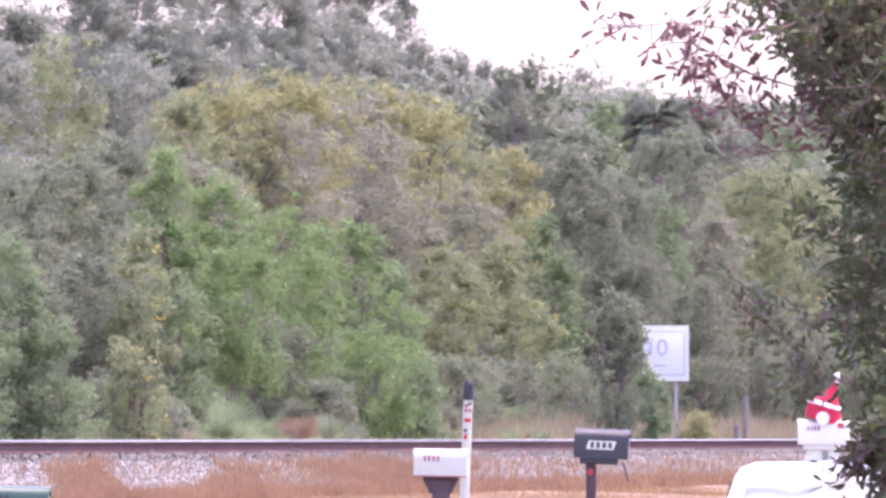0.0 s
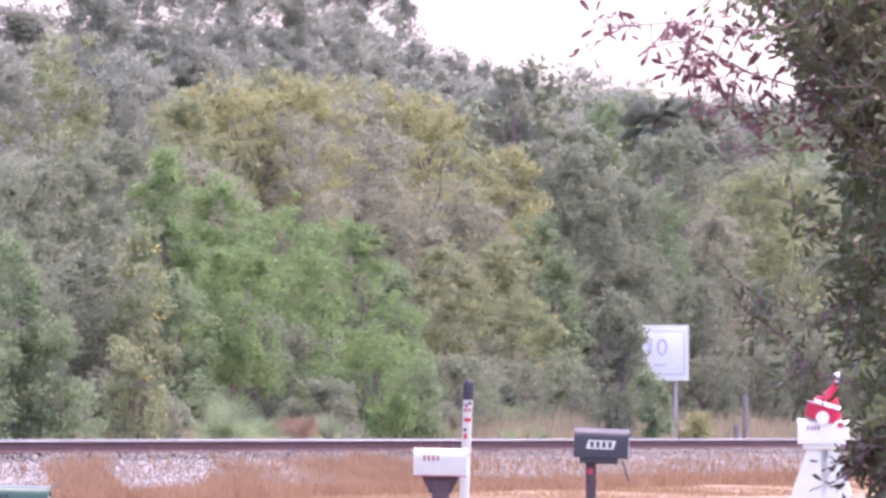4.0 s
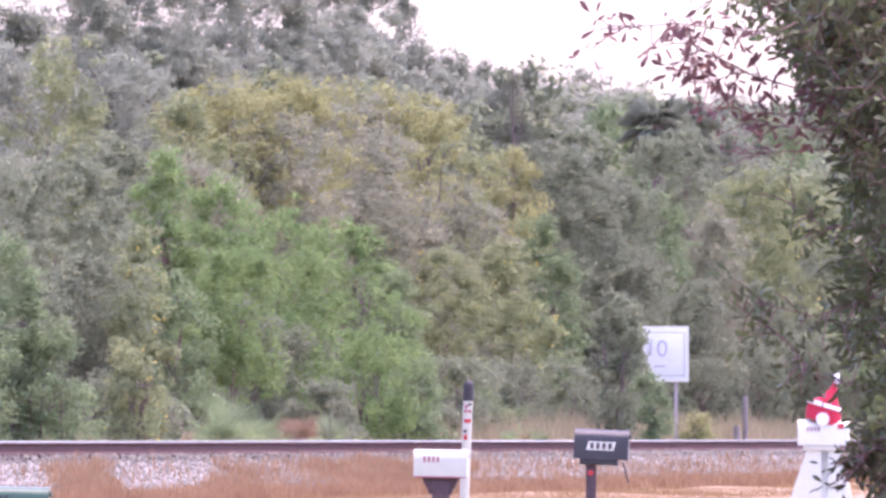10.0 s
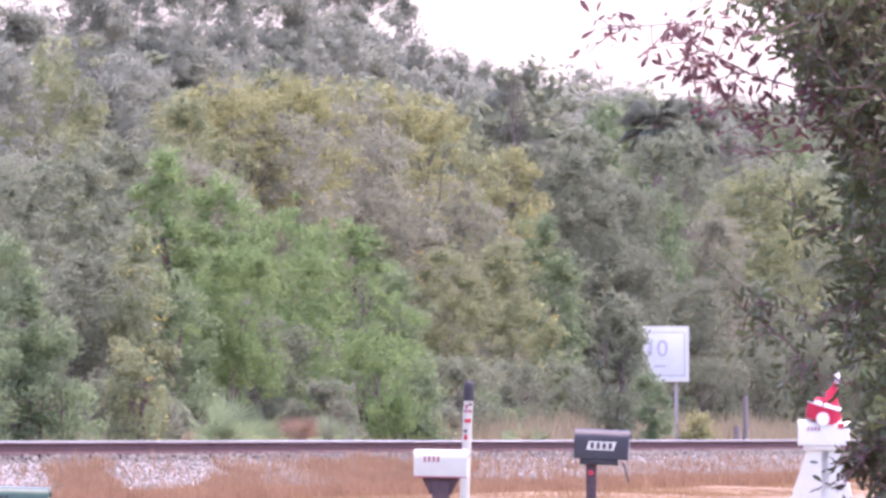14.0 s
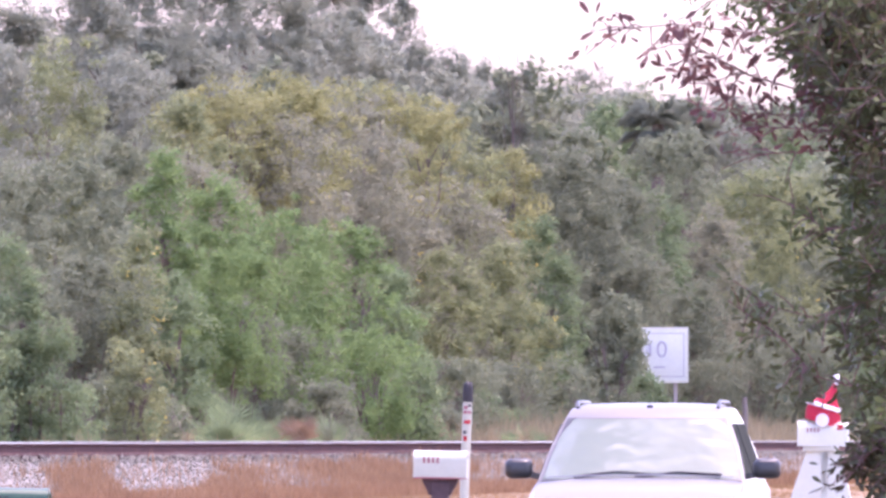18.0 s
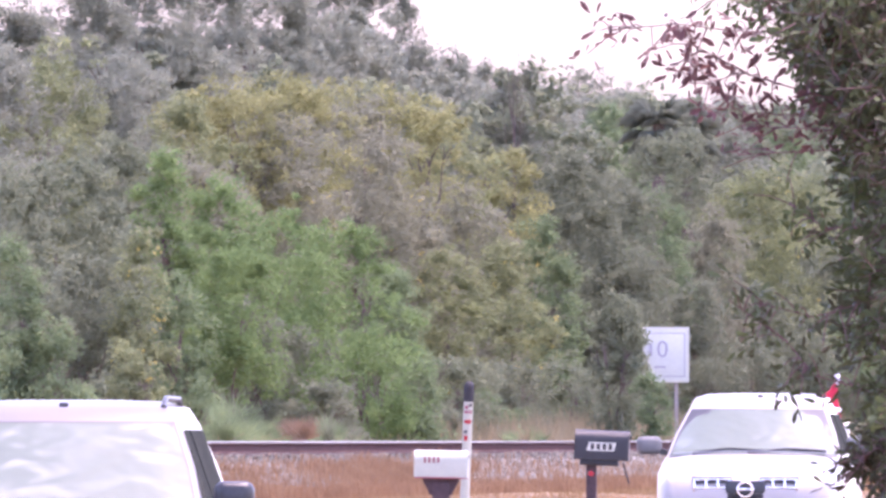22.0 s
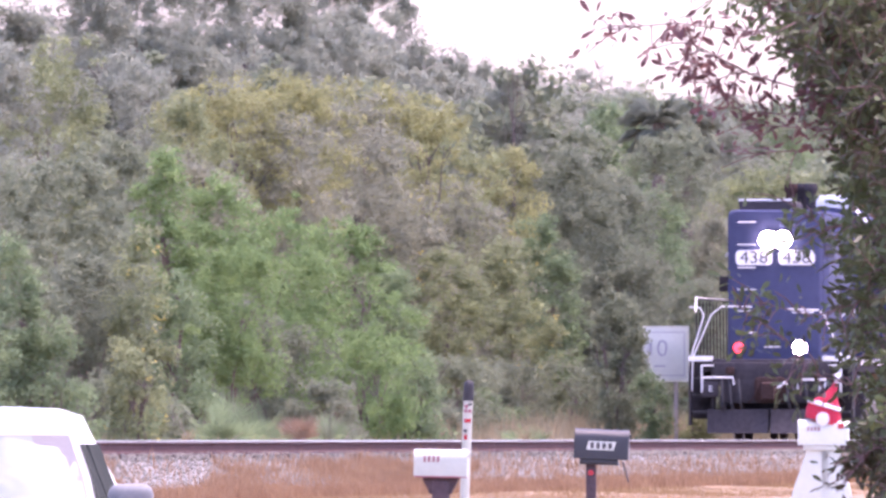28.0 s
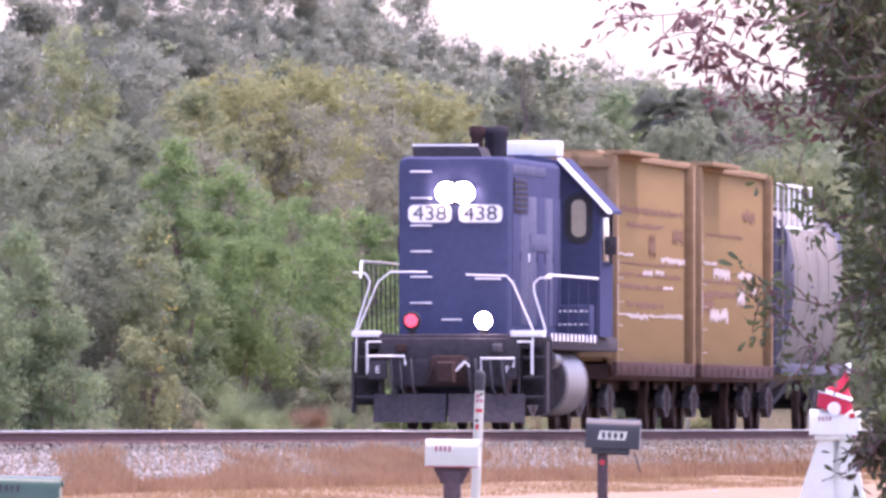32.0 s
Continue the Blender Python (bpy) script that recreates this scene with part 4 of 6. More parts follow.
        w /= np.linalg.norm(w, axis=1)[:, None]
        part(name, leaf_blades(name, Q, d, w, (length * rng.uniform(0.65, 1.25, n))[:, None], material), material, ob)

    def in_mass():
        b, a = rng.uniform(-4, 22), rng.uniform(11, 24)
        edge = np.interp(b, hs, es)
        if a < edge + rng.exponential(0.5) or rng.random() > 0.45 + 0.25 * min(a - edge, 2.2):
            return None
        q = P(a, b)
        return (q.x, rng.normal(0.2, 0.55), q.z)

    def in_outer():
        v = rng.normal(0, 1, 3)
        v /= np.linalg.norm(v)
        q = np.array([4.1, 0.5, gz + 3.2]) + v * np.array([2.3, 2.4, 2.7]) * rng.uniform(0.5, 1.0)
        return None if q[0] < 2.1 or q[2] < gz + 0.4 else tuple(q)

    hanging_sprays("foliage", 1150, in_mass, 0.14, 14, 0.05, LEAF_NEAR)
    def in_top():
        b, a = rng.uniform(13.6, 19.5), rng.uniform(13.4, 20)
        edge = np.interp(b, hs, es) + 0.9
        q = P(a, b)
        return None if a < edge + rng.exponential(0.8) else (q.x, rng.normal(0.2, 0.6), q.z)

    def in_core():
        b, a = rng.uniform(-4, 13), rng.uniform(17.2, 22)
        edge = np.interp(b, hs, es) + 0.35
        q = P(a, b)
        return None if a < edge else (q.x, rng.normal(0.3, 0.6), q.z)

    hanging_sprays("inner_foliage", 260, in_core, 0.13, 14, 0.05, LEAF_NEAR)
    hanging_sprays("upper_foliage", 620, in_top, 0.14, 13, 0.05, LEAF_NEAR)
    hanging_sprays("outer_foliage", 900, in_outer, 0.24, 12, 0.08, LEAF_NEAR)
    leaves("twig_leaves", [e for e, k, i in tips if k not in (0, 1, 2, 3, 9)], 0.024, 6, 0.047, LEAF_NEAR)
    leaves("fringe_red_leaves", [e for e, k, i in tips if k in (0, 1, 2, 9) and rng.random() < (0.9 if i else 1.0) * (0.45 if k == 0 and i == 3 else 1)], 0.018, 4, 0.05, LEAF_FRINGE, "sparse leaves on thin twigs, reddened for colour fringing against the sky")


TWIG = mat("twig_bark", (0.2, 0.11, 0.1), (0.11, 0.07, 0.06), 0.8, grain=30, stain=4, bump=0.2)
build_woods()
near_oak()


# ---- mailboxes, posts, sign ----
WHITE_PAINT = mat("white_painted_metal", (0.43, 0.45, 0.35), (0.36, 0.375, 0.295), 0.4, grain=60, stain=5, bump=0.03)
# a lighter white than the one above, for the decorated box
WHITE_BRIGHTER = mat("brighter_white_paint", (0.6, 0.62, 0.5), (0.52, 0.54, 0.43), 0.4, grain=60, stain=5, bump=0.03)
BLACK_PAINT = mat("black_painted_metal", (0.022, 0.024, 0.025), (0.014, 0.015, 0.016), 0.5, grain=60, stain=6, bump=0.05)
GREEN_PAINT = mat("dark_green_metal", (0.03, 0.085, 0.045), (0.02, 0.06, 0.032), 0.3, grain=60, stain=6, bump=0.03)
POST_WOOD = mat("stained_post", (0.075, 0.046, 0.046), (0.042, 0.027, 0.027), 0.85, grain=25, stain=4, bump=0.4)
OLD_POST = mat("old_grey_post", (0.2, 0.18, 0.16), (0.12, 0.11, 0.1), 0.9, grain=25, stain=3, bump=0.5)
GREY_WOOD = mat("weathered_wood", (0.36, 0.33, 0.31), (0.22, 0.2, 0.19), 0.9, grain=25, stain=3, bump=0.5)
PLATE_PALE = mat("number_plate_pale", (0.6, 0.62, 0.5), (0.5, 0.52, 0.42), 0.5, grain=60, stain=8, bump=0)
INK_DARK = mat("dark_ink", (0.03, 0.03, 0.035), (0.02, 0.02, 0.02), 0.5, bump=0)
INK_RED = mat("red_ink", (0.32, 0.09, 0.11), (0.25, 0.07, 0.09), 0.5, bump=0)
RED_GLOSS = mat("red_reflector", (0.5, 0.03, 0.04), (0.35, 0.02, 0.03), 0.2, bump=0)
RED_CLOTH = mat("red_felt", (0.5, 0.025, 0.05), (0.38, 0.02, 0.04), 0.95, grain=60, stain=6, bump=0.4)
WHITE_CLOTH = mat("white_plush", (0.8, 0.8, 0.8), (0.68, 0.68, 0.68), 0.95, grain=60, stain=6, bump=0.6)
SIGN_FACE = mat("sign_face", (0.56, 0.61, 0.53), (0.5, 0.545, 0.475), 0.45, grain=20, stain=2, bump=0)
RUBBER = mat("black_rubber", (0.025, 0.025, 0.027), (0.015, 0.015, 0.016), 0.7, grain=40, stain=3, bump=0.2)


def arch(w, h, n=8):
    """Outline across a mailbox: flat floor, upright sides, round top."""
    r = w / 2
    return [(-r, 0), (r, 0)] + [(r * math.cos(radians(180 * k / n)), h - r * 0.8 + r * 0.8 * math.sin(radians(180 * k / n))) for k in range(n + 1)]


def mailbox(mrad, dist, top, long, tall, wide, paint, label, roll, post_x, post_w, post_mat, bar_mat, plate=None, flare=False, floor=1.0):
    p = spot(mrad, dist)
    ob = thing("mailbox", Matrix.Translation(p) @ pose(0, 0, 0, 0, 0, -3.7), label, "mailbox", "mailboxes by the road")
    foot = top - p.z - tall
    tilt = pose(0, 0, foot, 0, roll, 0)

    def local(form):
        form.v = [tuple(tilt @ Vector(v)) for v in form.v]
        return form

    a = arch(wide, tall)
    part("box", local(Form().loft([[(x, y, z) for y, z in a] for x in (-long / 2, long / 2 - 0.02)])), paint, ob)
    door = part("door", local(Form().loft([[(x, y * 1.04, z * 1.03 - 0.004) for y, z in a] for x in (long / 2 - 0.035, long / 2 + 0.006)])), paint, ob)
    part("handle", local(Form().box((long / 2 + 0.015, 0, tall * 0.8), (0.02, 0.03, 0.04), 0.004)), paint, door)
    part("back_rim", local(Form().loft([[(x, y * 1.03, z * 1.02 - 0.003) for y, z in a] for x in (-long / 2 - 0.004, -long / 2 + 0.014)])), paint, ob)
    if flare:
        part("bracket", local(Form().loft([[(post_x + s * q, y, z) for s, y in ((-1, -0.06), (1, -0.06), (1, 0.06), (-1, 0.06))] for q, z in ((0.16, -0.002), (0.155, -0.04), (0.105, -0.13), (0.1, -0.16))])), post_mat, ob)
        part("trim", local(Form().box((0, 0, -0.008), (long, wide * 1.03, 0.012), 0.003)), INK_RED, ob, "dark red underside trim")
    else:
        part("bracket", local(Form().box((-0.02, 0, -0.03), (long * 0.72, wide * 0.8, 0.058), 0.008)), post_mat if paint is not BLACK_PAINT else BLACK_PAINT, ob)
    part("post", Form().box((post_x, 0, (foot - 0.05 + floor - 1.3) / 2), (post_w, post_w, foot + 0.25), 0.01), post_mat, ob)
    # the number: plain bars in place of figures
    y = -wide / 2 - 0.004
    if plate:
        cx, cz, w, h = plate
        board = part("number_plate", local(Form().faces([(cx - w / 2 - 0.012, y, cz - h / 2), (cx + w / 2 - 0.012, y, cz - h / 2), (cx + w / 2 + 0.012, y, cz + h / 2), (cx - w / 2 + 0.012, y, cz + h / 2),
                                                              (cx - w / 2 - 0.012, y + 0.004, cz - h / 2), (cx + w / 2 - 0.012, y + 0.004, cz - h / 2), (cx + w / 2 + 0.012, y + 0.004, cz + h / 2), (cx - w / 2 + 0.012, y + 0.004, cz + h / 2)],
                                                             [(0, 1, 2, 3), (7, 6, 5, 4), (0, 4, 5, 1), (1, 5, 6, 2), (2, 6, 7, 3), (3, 7, 4, 0)])), PLATE_PALE, ob, "pale number plate")
        for k in range(4):
            q = cx + (k - 1.5) * w * 0.22
            part("number_bar", local(Form().box((q, y - 0.003, cz), (w * 0.13, 0.003, h * 0.68))), bar_mat, board)
    else:
        for k in range(4):
            part("number_bar", local(Form().box((-long * 0.3 + k * 0.04, y, tall * 0.64), (0.018, 0.004, 0.05))), bar_mat, ob)
    return ob, local, tilt


def build_roadside():
    b, local, tilt = mailbox(-0.09, 214, 1.44, 0.465, 0.235, 0.2, WHITE_PAINT, "white metal mailbox on a dark wooden post", 0.9, 0.0, 0.15, POST_WOOD, INK_RED, flare=True)
    part("flag", local(Form().box((0.19, 0.108, 0.13), (0.03, 0.006, 0.12), 0.002)), RED_GLOSS, b)
    b, local, tilt = mailbox(6.55, 238, 1.625, 0.525, 0.29, 0.24, BLACK_PAINT, "black metal mailbox tipped forward on a brown wooden post", 2.4, -0.1, 0.1, POST_WOOD, INK_DARK, (-0.0, 0.13, 0.27, 0.085))
    part("reflector", Form().disc((-0.1, -0.055, 0.92), (0, 1, 0), 0.028, 0.012, 16), RED_GLOSS, b, "round red reflector")
    part("strap", local(Form().tube([(0.22, -0.1, -0.02), (0.25, -0.1, -0.12), (0.285, -0.1, -0.22)], 0.009, 6)), BLACK_PAINT, b, "black strap that hangs down")
    mailbox(-17.85, 166, 1.212, 0.5, 0.24, 0.2, GREEN_PAINT, "dark green metal mailbox with a shiny top", 1.6, 0.0, 0.1, POST_WOOD, INK_DARK)
    # the decorated box: white, on a white spread post, with a red felt hat on top
    b, local, tilt = mailbox(15.74, 272, 1.745, 0.56, 0.285, 0.22, WHITE_BRIGHTER, "white mailbox with a red felt hat on its top", 0.4, 0.02, 0.1, WHITE_BRIGHTER, INK_RED)
    z = 1.745 - spot(15.74, 272).z
    part("brace", Form().loft([[(x0 - 0.075, -0.05, h), (x1 + 0.1, -0.05, h), (x1 + 0.1, 0.05, h), (x0 - 0.075, 0.05, h)] for x0, x1, h in ((-0.42, 0.3, 0.02), (-0.26, 0.2, z - 0.78), (-0.1, 0.08, z - 0.32))]), WHITE_BRIGHTER, b, "white boards that spread towards the ground")
    part("sticker", Form().box((0.2, -0.115, z - 0.07), (0.07, 0.005, 0.06)), RED_GLOSS, b)
    hat = thing("felt_hat", Matrix.Translation(spot(15.74, 272) + Vector((0.0, -0.02, z - 0.01))), "red felt hat with white plush band and tip", "hat")
    def ring(x, z, rx, ry, n=18):
        # the hat leans over: each ring dips to the far side of the box
        return [(x + rx * math.cos(2 * math.pi * k / n), ry * math.sin(2 * math.pi * k / n), z - 0.3 * rx * math.cos(2 * math.pi * k / n)) for k in range(n)]
    part("crown", Form().loft([ring(0.0, -0.02, 0.2, 0.11), ring(0.0, 0.08, 0.195, 0.108), ring(0.02, 0.17, 0.18, 0.1), ring(0.06, 0.24, 0.105, 0.07), ring(0.11, 0.34, 0.045, 0.04), ring(0.14, 0.43, 0.02, 0.02)]), RED_CLOTH, hat)
    part("band", Form().loft([ring(0.012, 0.15, 0.178, 0.1), ring(0.012, 0.155, 0.2, 0.118), ring(0.018, 0.185, 0.195, 0.115), ring(0.022, 0.195, 0.165, 0.09)]), WHITE_CLOTH, hat, "white plush band")
    part("front_patch", Form().disc((-0.01, -0.115, 0.02), (0, 1, 0.1), 0.075, 0.02, 16), WHITE_CLOTH, hat, "round white patch")
    form = Form()
    c = Vector((0.15, 0, 0.48))
    form.loft([[c + Vector((0.04 * math.sin(radians(a)) * math.cos(2 * math.pi * k / 12), 0.04 * math.sin(radians(a)) * math.sin(2 * math.pi * k / 12), 0.075 * math.cos(radians(a)))) for k in range(12)] for a in (12, 45, 90, 135, 168)])
    part("tip", form, WHITE_CLOTH, hat, "white plush tip")

    # cable marker: white tube with a black cap
    p = spot(0.78, 236)
    m = thing("marker_post", Matrix.Translation(p) @ pose(0, 0, 0, 0, 2.2, 0), "white plastic marker post with black cap and warning decals", "marker post")
    h = 2.105 - p.z
    part("tube", Form().disc((0, 0, (h - 0.2) / 2 - 0.1), (0, 0, 1), 0.046, h, 20), WHITE_PAINT, m)
    part("cap", Form().loft([[(r * math.cos(2 * math.pi * k / 20), r * math.sin(2 * math.pi * k / 20), z) for k in range(20)] for r, z in ((0.05, h - 0.2), (0.051, h - 0.06), (0.046, h - 0.025), (0.03, h - 0.005), (0.008, h + 0.002))]), RUBBER, m, "black domed cap")
    for z, tall, mt, x in ((h - 0.255, 0.035, INK_RED, -0.018), (h - 0.3, 0.03, INK_RED, 0.022), (h - 0.235, 0.025, INK_DARK, 0.02), (h - 0.3, 0.03, INK_RED, -0.022), (h - 0.395, 0.036, RED_GLOSS, 0.0), (h - 0.495, 0.03, INK_DARK, -0.02), (h - 0.555, 0.05, RED_GLOSS, -0.014)):
        w = 0.07 if x == 0 else 0.036
        a0 = math.asin(max(-0.95, min(0.95, x / 0.047)))
        half = w / 0.094
        pts = [(0.0475 * math.sin(a0 + half * (k / 4 - 1)), -0.0475 * math.cos(a0 + half * (k / 4 - 1))) for k in range(9)]
        part("decal", Form().loft([[(px, py, z - tall / 2), (px, py, z + tall / 2), (px * 0.96, py * 0.96, z + tall / 2), (px * 0.96, py * 0.96, z - tall / 2)] for px, py in pts]), mt, m)

    # the track sign
    p = spot(9.22, 470)
    s = thing("track_sign", Matrix.Translation(p), "white square sign with thin dark border on a post", "sign")
    top, low = 3.71 - p.z, 2.63 - p.z
    mid = (top + low) / 2
    part("post", Form().box((0.2, 0.05, top / 2 - 0.1), (0.07, 0.06, top), 0.006), GREY_WOOD, s)
    board = part("board", Form().box((0, 0, mid), (0.9, 0.03, top - low), 0.008), SIGN_FACE, s)
    for cx, cz, w, h in ((0.36, mid, 0.018, 0.84), (-0.36, mid, 0.018, 0.84), (0, mid + 0.42, 0.72, 0.018), (0, mid - 0.42, 0.72, 0.018)):
        part("border", Form().box((cx, -0.018, cz), (w, 0.006, h)), SIGN_EDGE, board)
    for cx, cz, w, h in ((0.43, mid, 0.04, 1.08), (-0.43, mid, 0.04, 1.08), (0, mid + 0.52, 0.82, 0.04), (0, mid - 0.52, 0.82, 0.04)):
        part("rim", Form().box((cx, -0.0175, cz), (w, 0.005, h)), PLATE_PALE, board)
    lettering("0", 0.46, 0.003, SIGN_EDGE, board, pose(-0.07, -0.02, mid + 0.09, 90, 0, 0), "figure")
    part("figure_bar", Form().box((-0.3, -0.018, mid + 0.09), (0.06, 0.006, 0.24)), SIGN_EDGE, board)
    part("text_bar", Form().box((-0.12, -0.018, mid - 0.24), (0.22, 0.006, 0.035)), SIGN_EDGE, board)

    # fence posts in the weeds
    for a, d, h, r in ((12.5, 496, 1.2, 0.06), (12.15, 498, 0.6, 0.08)):
        q = spot(a, d)
        f = part("fence_post", Form().tube([(0, 0, -0.1), (0.01, 0, h * 0.5), (0.0, 0.01, h)], r, 9, 0.9), OLD_POST)
        f.location = q
        tagged(f, "weathered grey wooden fence post in dry weeds", "fence post", "fence posts")
    q = spot(11.5, 398)
    f = part("brown_leaf_heap", Form().loft([[(r * math.cos(k * 0.7854) * (1 + 0.2 * math.sin(k * 2.1)), r * 0.7 * math.sin(k * 0.7854), z) for k in range(8)] for r, z in ((0.09, -0.01), (0.085, 0.03), (0.05, 0.055), (0.01, 0.06))]), BARK)
    f.location = q
    tagged(f, "small heap of brown leaves on the lawn", "leaf heap")
    q = spot(10.75, 345)
    f = part("paper_scrap", Form().loft([[(x, -0.02, 0.0 + b), (x, 0.03, 0.02 + b), (x, 0.03, 0.025 + b), (x, -0.02, 0.005 + b)] for x, b in ((-0.03, 0.03), (0, 0.025), (0.02, 0.01), (0.035, 0.015))]), GREY_WOOD)
    f.location = q
    tagged(f, "crumpled grey paper scrap on the lawn", "paper scrap")


SIGN_EDGE = mat("sign_line_grey", (0.36, 0.37, 0.4), (0.3, 0.31, 0.34), 0.5, bump=0)
build_roadside()


# ---- train ----
BLUE = mat("locomotive_blue", (0.062, 0.07, 0.12), (0.051, 0.058, 0.1), 0.6, grain=8, stain=0.8, bump=0.02, coat=0.0, spec=0.0)
BLUE_FADED = mat("faded_blue_grey", (0.12, 0.127, 0.165), (0.07, 0.08, 0.125), 0.7, grain=8, stain=0.9, bump=0.02, spec=0.0)
WHITE_RAIL = mat("white_handrail", (0.72, 0.72, 0.68), (0.58, 0.58, 0.55), 0.45, grain=30, stain=2, bump=0.05)
BLACK_IRON = mat("grimy_black_iron", (0.058, 0.052, 0.054), (0.036, 0.033, 0.035), 0.9, grain=12, stain=1.5, bump=0.3, c3=(0.045, 0.032, 0.03), wear=0.08, spec=0.05)
TANK_GREY = mat("fuel_tank_grey", (0.11, 0.104, 0.102), (0.06, 0.056, 0.056), 0.5, grain=10, stain=1.2, bump=0.1, spec=0.2)
RUST = mat("rusty_iron", (0.06, 0.036, 0.03), (0.032, 0.021, 0.018), 0.9, grain=15, stain=2, bump=0.4, spec=0.05)
TAN = mat("tan_freight_paint", (0.212, 0.15, 0.074), (0.182, 0.127, 0.062), 0.95, grain=3, stain=0.5, bump=0.0, c3=(0.18, 0.112, 0.06), wear=0.06, spec=0.0, along=0.07)
TAN_LIGHT = mat("tan_frame_paint", (0.24, 0.163, 0.088), (0.19, 0.126, 0.067), 0.9, grain=7, stain=0.7, bump=0.1, c3=(0.2, 0.115, 0.07), wear=0.06, spec=0.05, along=0.04)
SILL_BROWN = mat("rusty_sill", (0.075, 0.044, 0.038), (0.04, 0.026, 0.023), 0.95, grain=9, stain=1.4, bump=0.4, spec=0.05)
PEELED = mat("peeled_white", (0.42, 0.385, 0.34), (0.28, 0.245, 0.21), 0.9, grain=20, stain=4, bump=0.1, spec=0.1)
STAIN = mat("dark_paint_stain", (0.17, 0.1, 0.06), (0.12, 0.075, 0.05), 0.95, grain=12, stain=3, bump=0, spec=0.04)
HOPPER_GREY = mat("hopper_grey", (0.2, 0.193, 0.17), (0.15, 0.145, 0.128), 0.85, grain=8, stain=0.7, bump=0.08, c3=(0.22, 0.2, 0.19), wear=0.03, spec=0.0)
HOPPER_DARK = mat("hopper_dark_blue", (0.09, 0.095, 0.12), (0.06, 0.062, 0.08), 0.85, grain=8, stain=0.9, bump=0.1, spec=0.08)
HEADLAMP = glow("headlight_glow", (1.0, 0.93, 0.92), 14.0)
DITCH_ON = glow("ditch_light_glow", (1.0, 0.86, 0.86), 14.0)
DITCH_DIM = glow("ditch_light_dim", (1.0, 0.05, 0.07), 0.45)
BOARD_WHITE = mat("number_board_white", (0.75, 0.74, 0.7), (0.68, 0.67, 0.63), 0.4, bump=0)
CAB_GLASS = glass("cab_glass", (0.06, 0.06, 0.06), 1.2)
# opaque pane: the tan view through the glass is painted as its colour
CAB_PANE = mat("tan_view_cab_pane", (0.4, 0.36, 0.24), (0.32, 0.28, 0.18), 0.25, grain=10, stain=3, bump=0.02)


def truck(parent, y, name="truck", r=0.46, base=1.75):
    """A two-axle bogie with its side frames, springs, axles and wheels."""
    t = part(name, Form().box((0, y, r + 0.12), (1.9, 0.36, 0.24), 0.03), BLACK_IRON, parent)
    for x in (-1.02, 1.02):
        f = Form()
        f.loft([[(x - 0.06, y + p, q), (x + 0.06, y + p, q), (x + 0.06, y + p, q2), (x - 0.06, y + p, q2)] for p, q, q2 in ((-base / 2 - 0.22, r - 0.08, r + 0.12), (-base / 2 + 0.15, r - 0.1, r + 0.2), (-0.32, 0.22, r + 0.32), (0.32, 0.22, r + 0.32), (base / 2 - 0.15, r - 0.1, r + 0.2), (base / 2 + 0.22, r - 0.08, r + 0.12))])
        part("side_frame", f, BLACK_IRON, t)
        f = Form()
        for k in (-0.16, 0, 0.16):
            f.tube([(x * 1.02, y + k, 0.28), (x * 1.02, y + k, r + 0.2)], 0.06, 8)
        part("spring", f, RUST, t)
    for s in (-1, 1):
        part("axle", Form().tube([(-1.1, y + s * base / 2, r), (1.1, y + s * base / 2, r)], 0.075, 10), BLACK_IRON, t)
        for x in (-0.755, 0.755):
            f = Form().disc((x, y + s * base / 2, r), (1, 0, 0), r, 0.13, 28, 0.015)
            f.disc((x * 0.94, y + s * base / 2, r), (1, 0, 0), r + 0.02, 0.03, 28)
            part("wheel", f, RUST, t)
    return t


def coupler(parent, y, s):
    f = Form().box((0, y + s * 0.2, 0.93), (0.22, 0.5, 0.24), 0.03)
    f.loft([[(-0.16, y + s * 0.42, 0.76), (0.14, y + s * 0.42, 0.76), (0.14, y + s * 0.42, 1.1), (-0.16, y + s * 0.42, 1.1)], [(-0.12, y + s * 0.62, 0.78), (0.1, y + s * 0.66, 0.78), (0.1, y + s * 0.66, 1.08), (-0.12, y + s * 0.62, 1.08)]])
    part("coupler", f, RUST, parent)


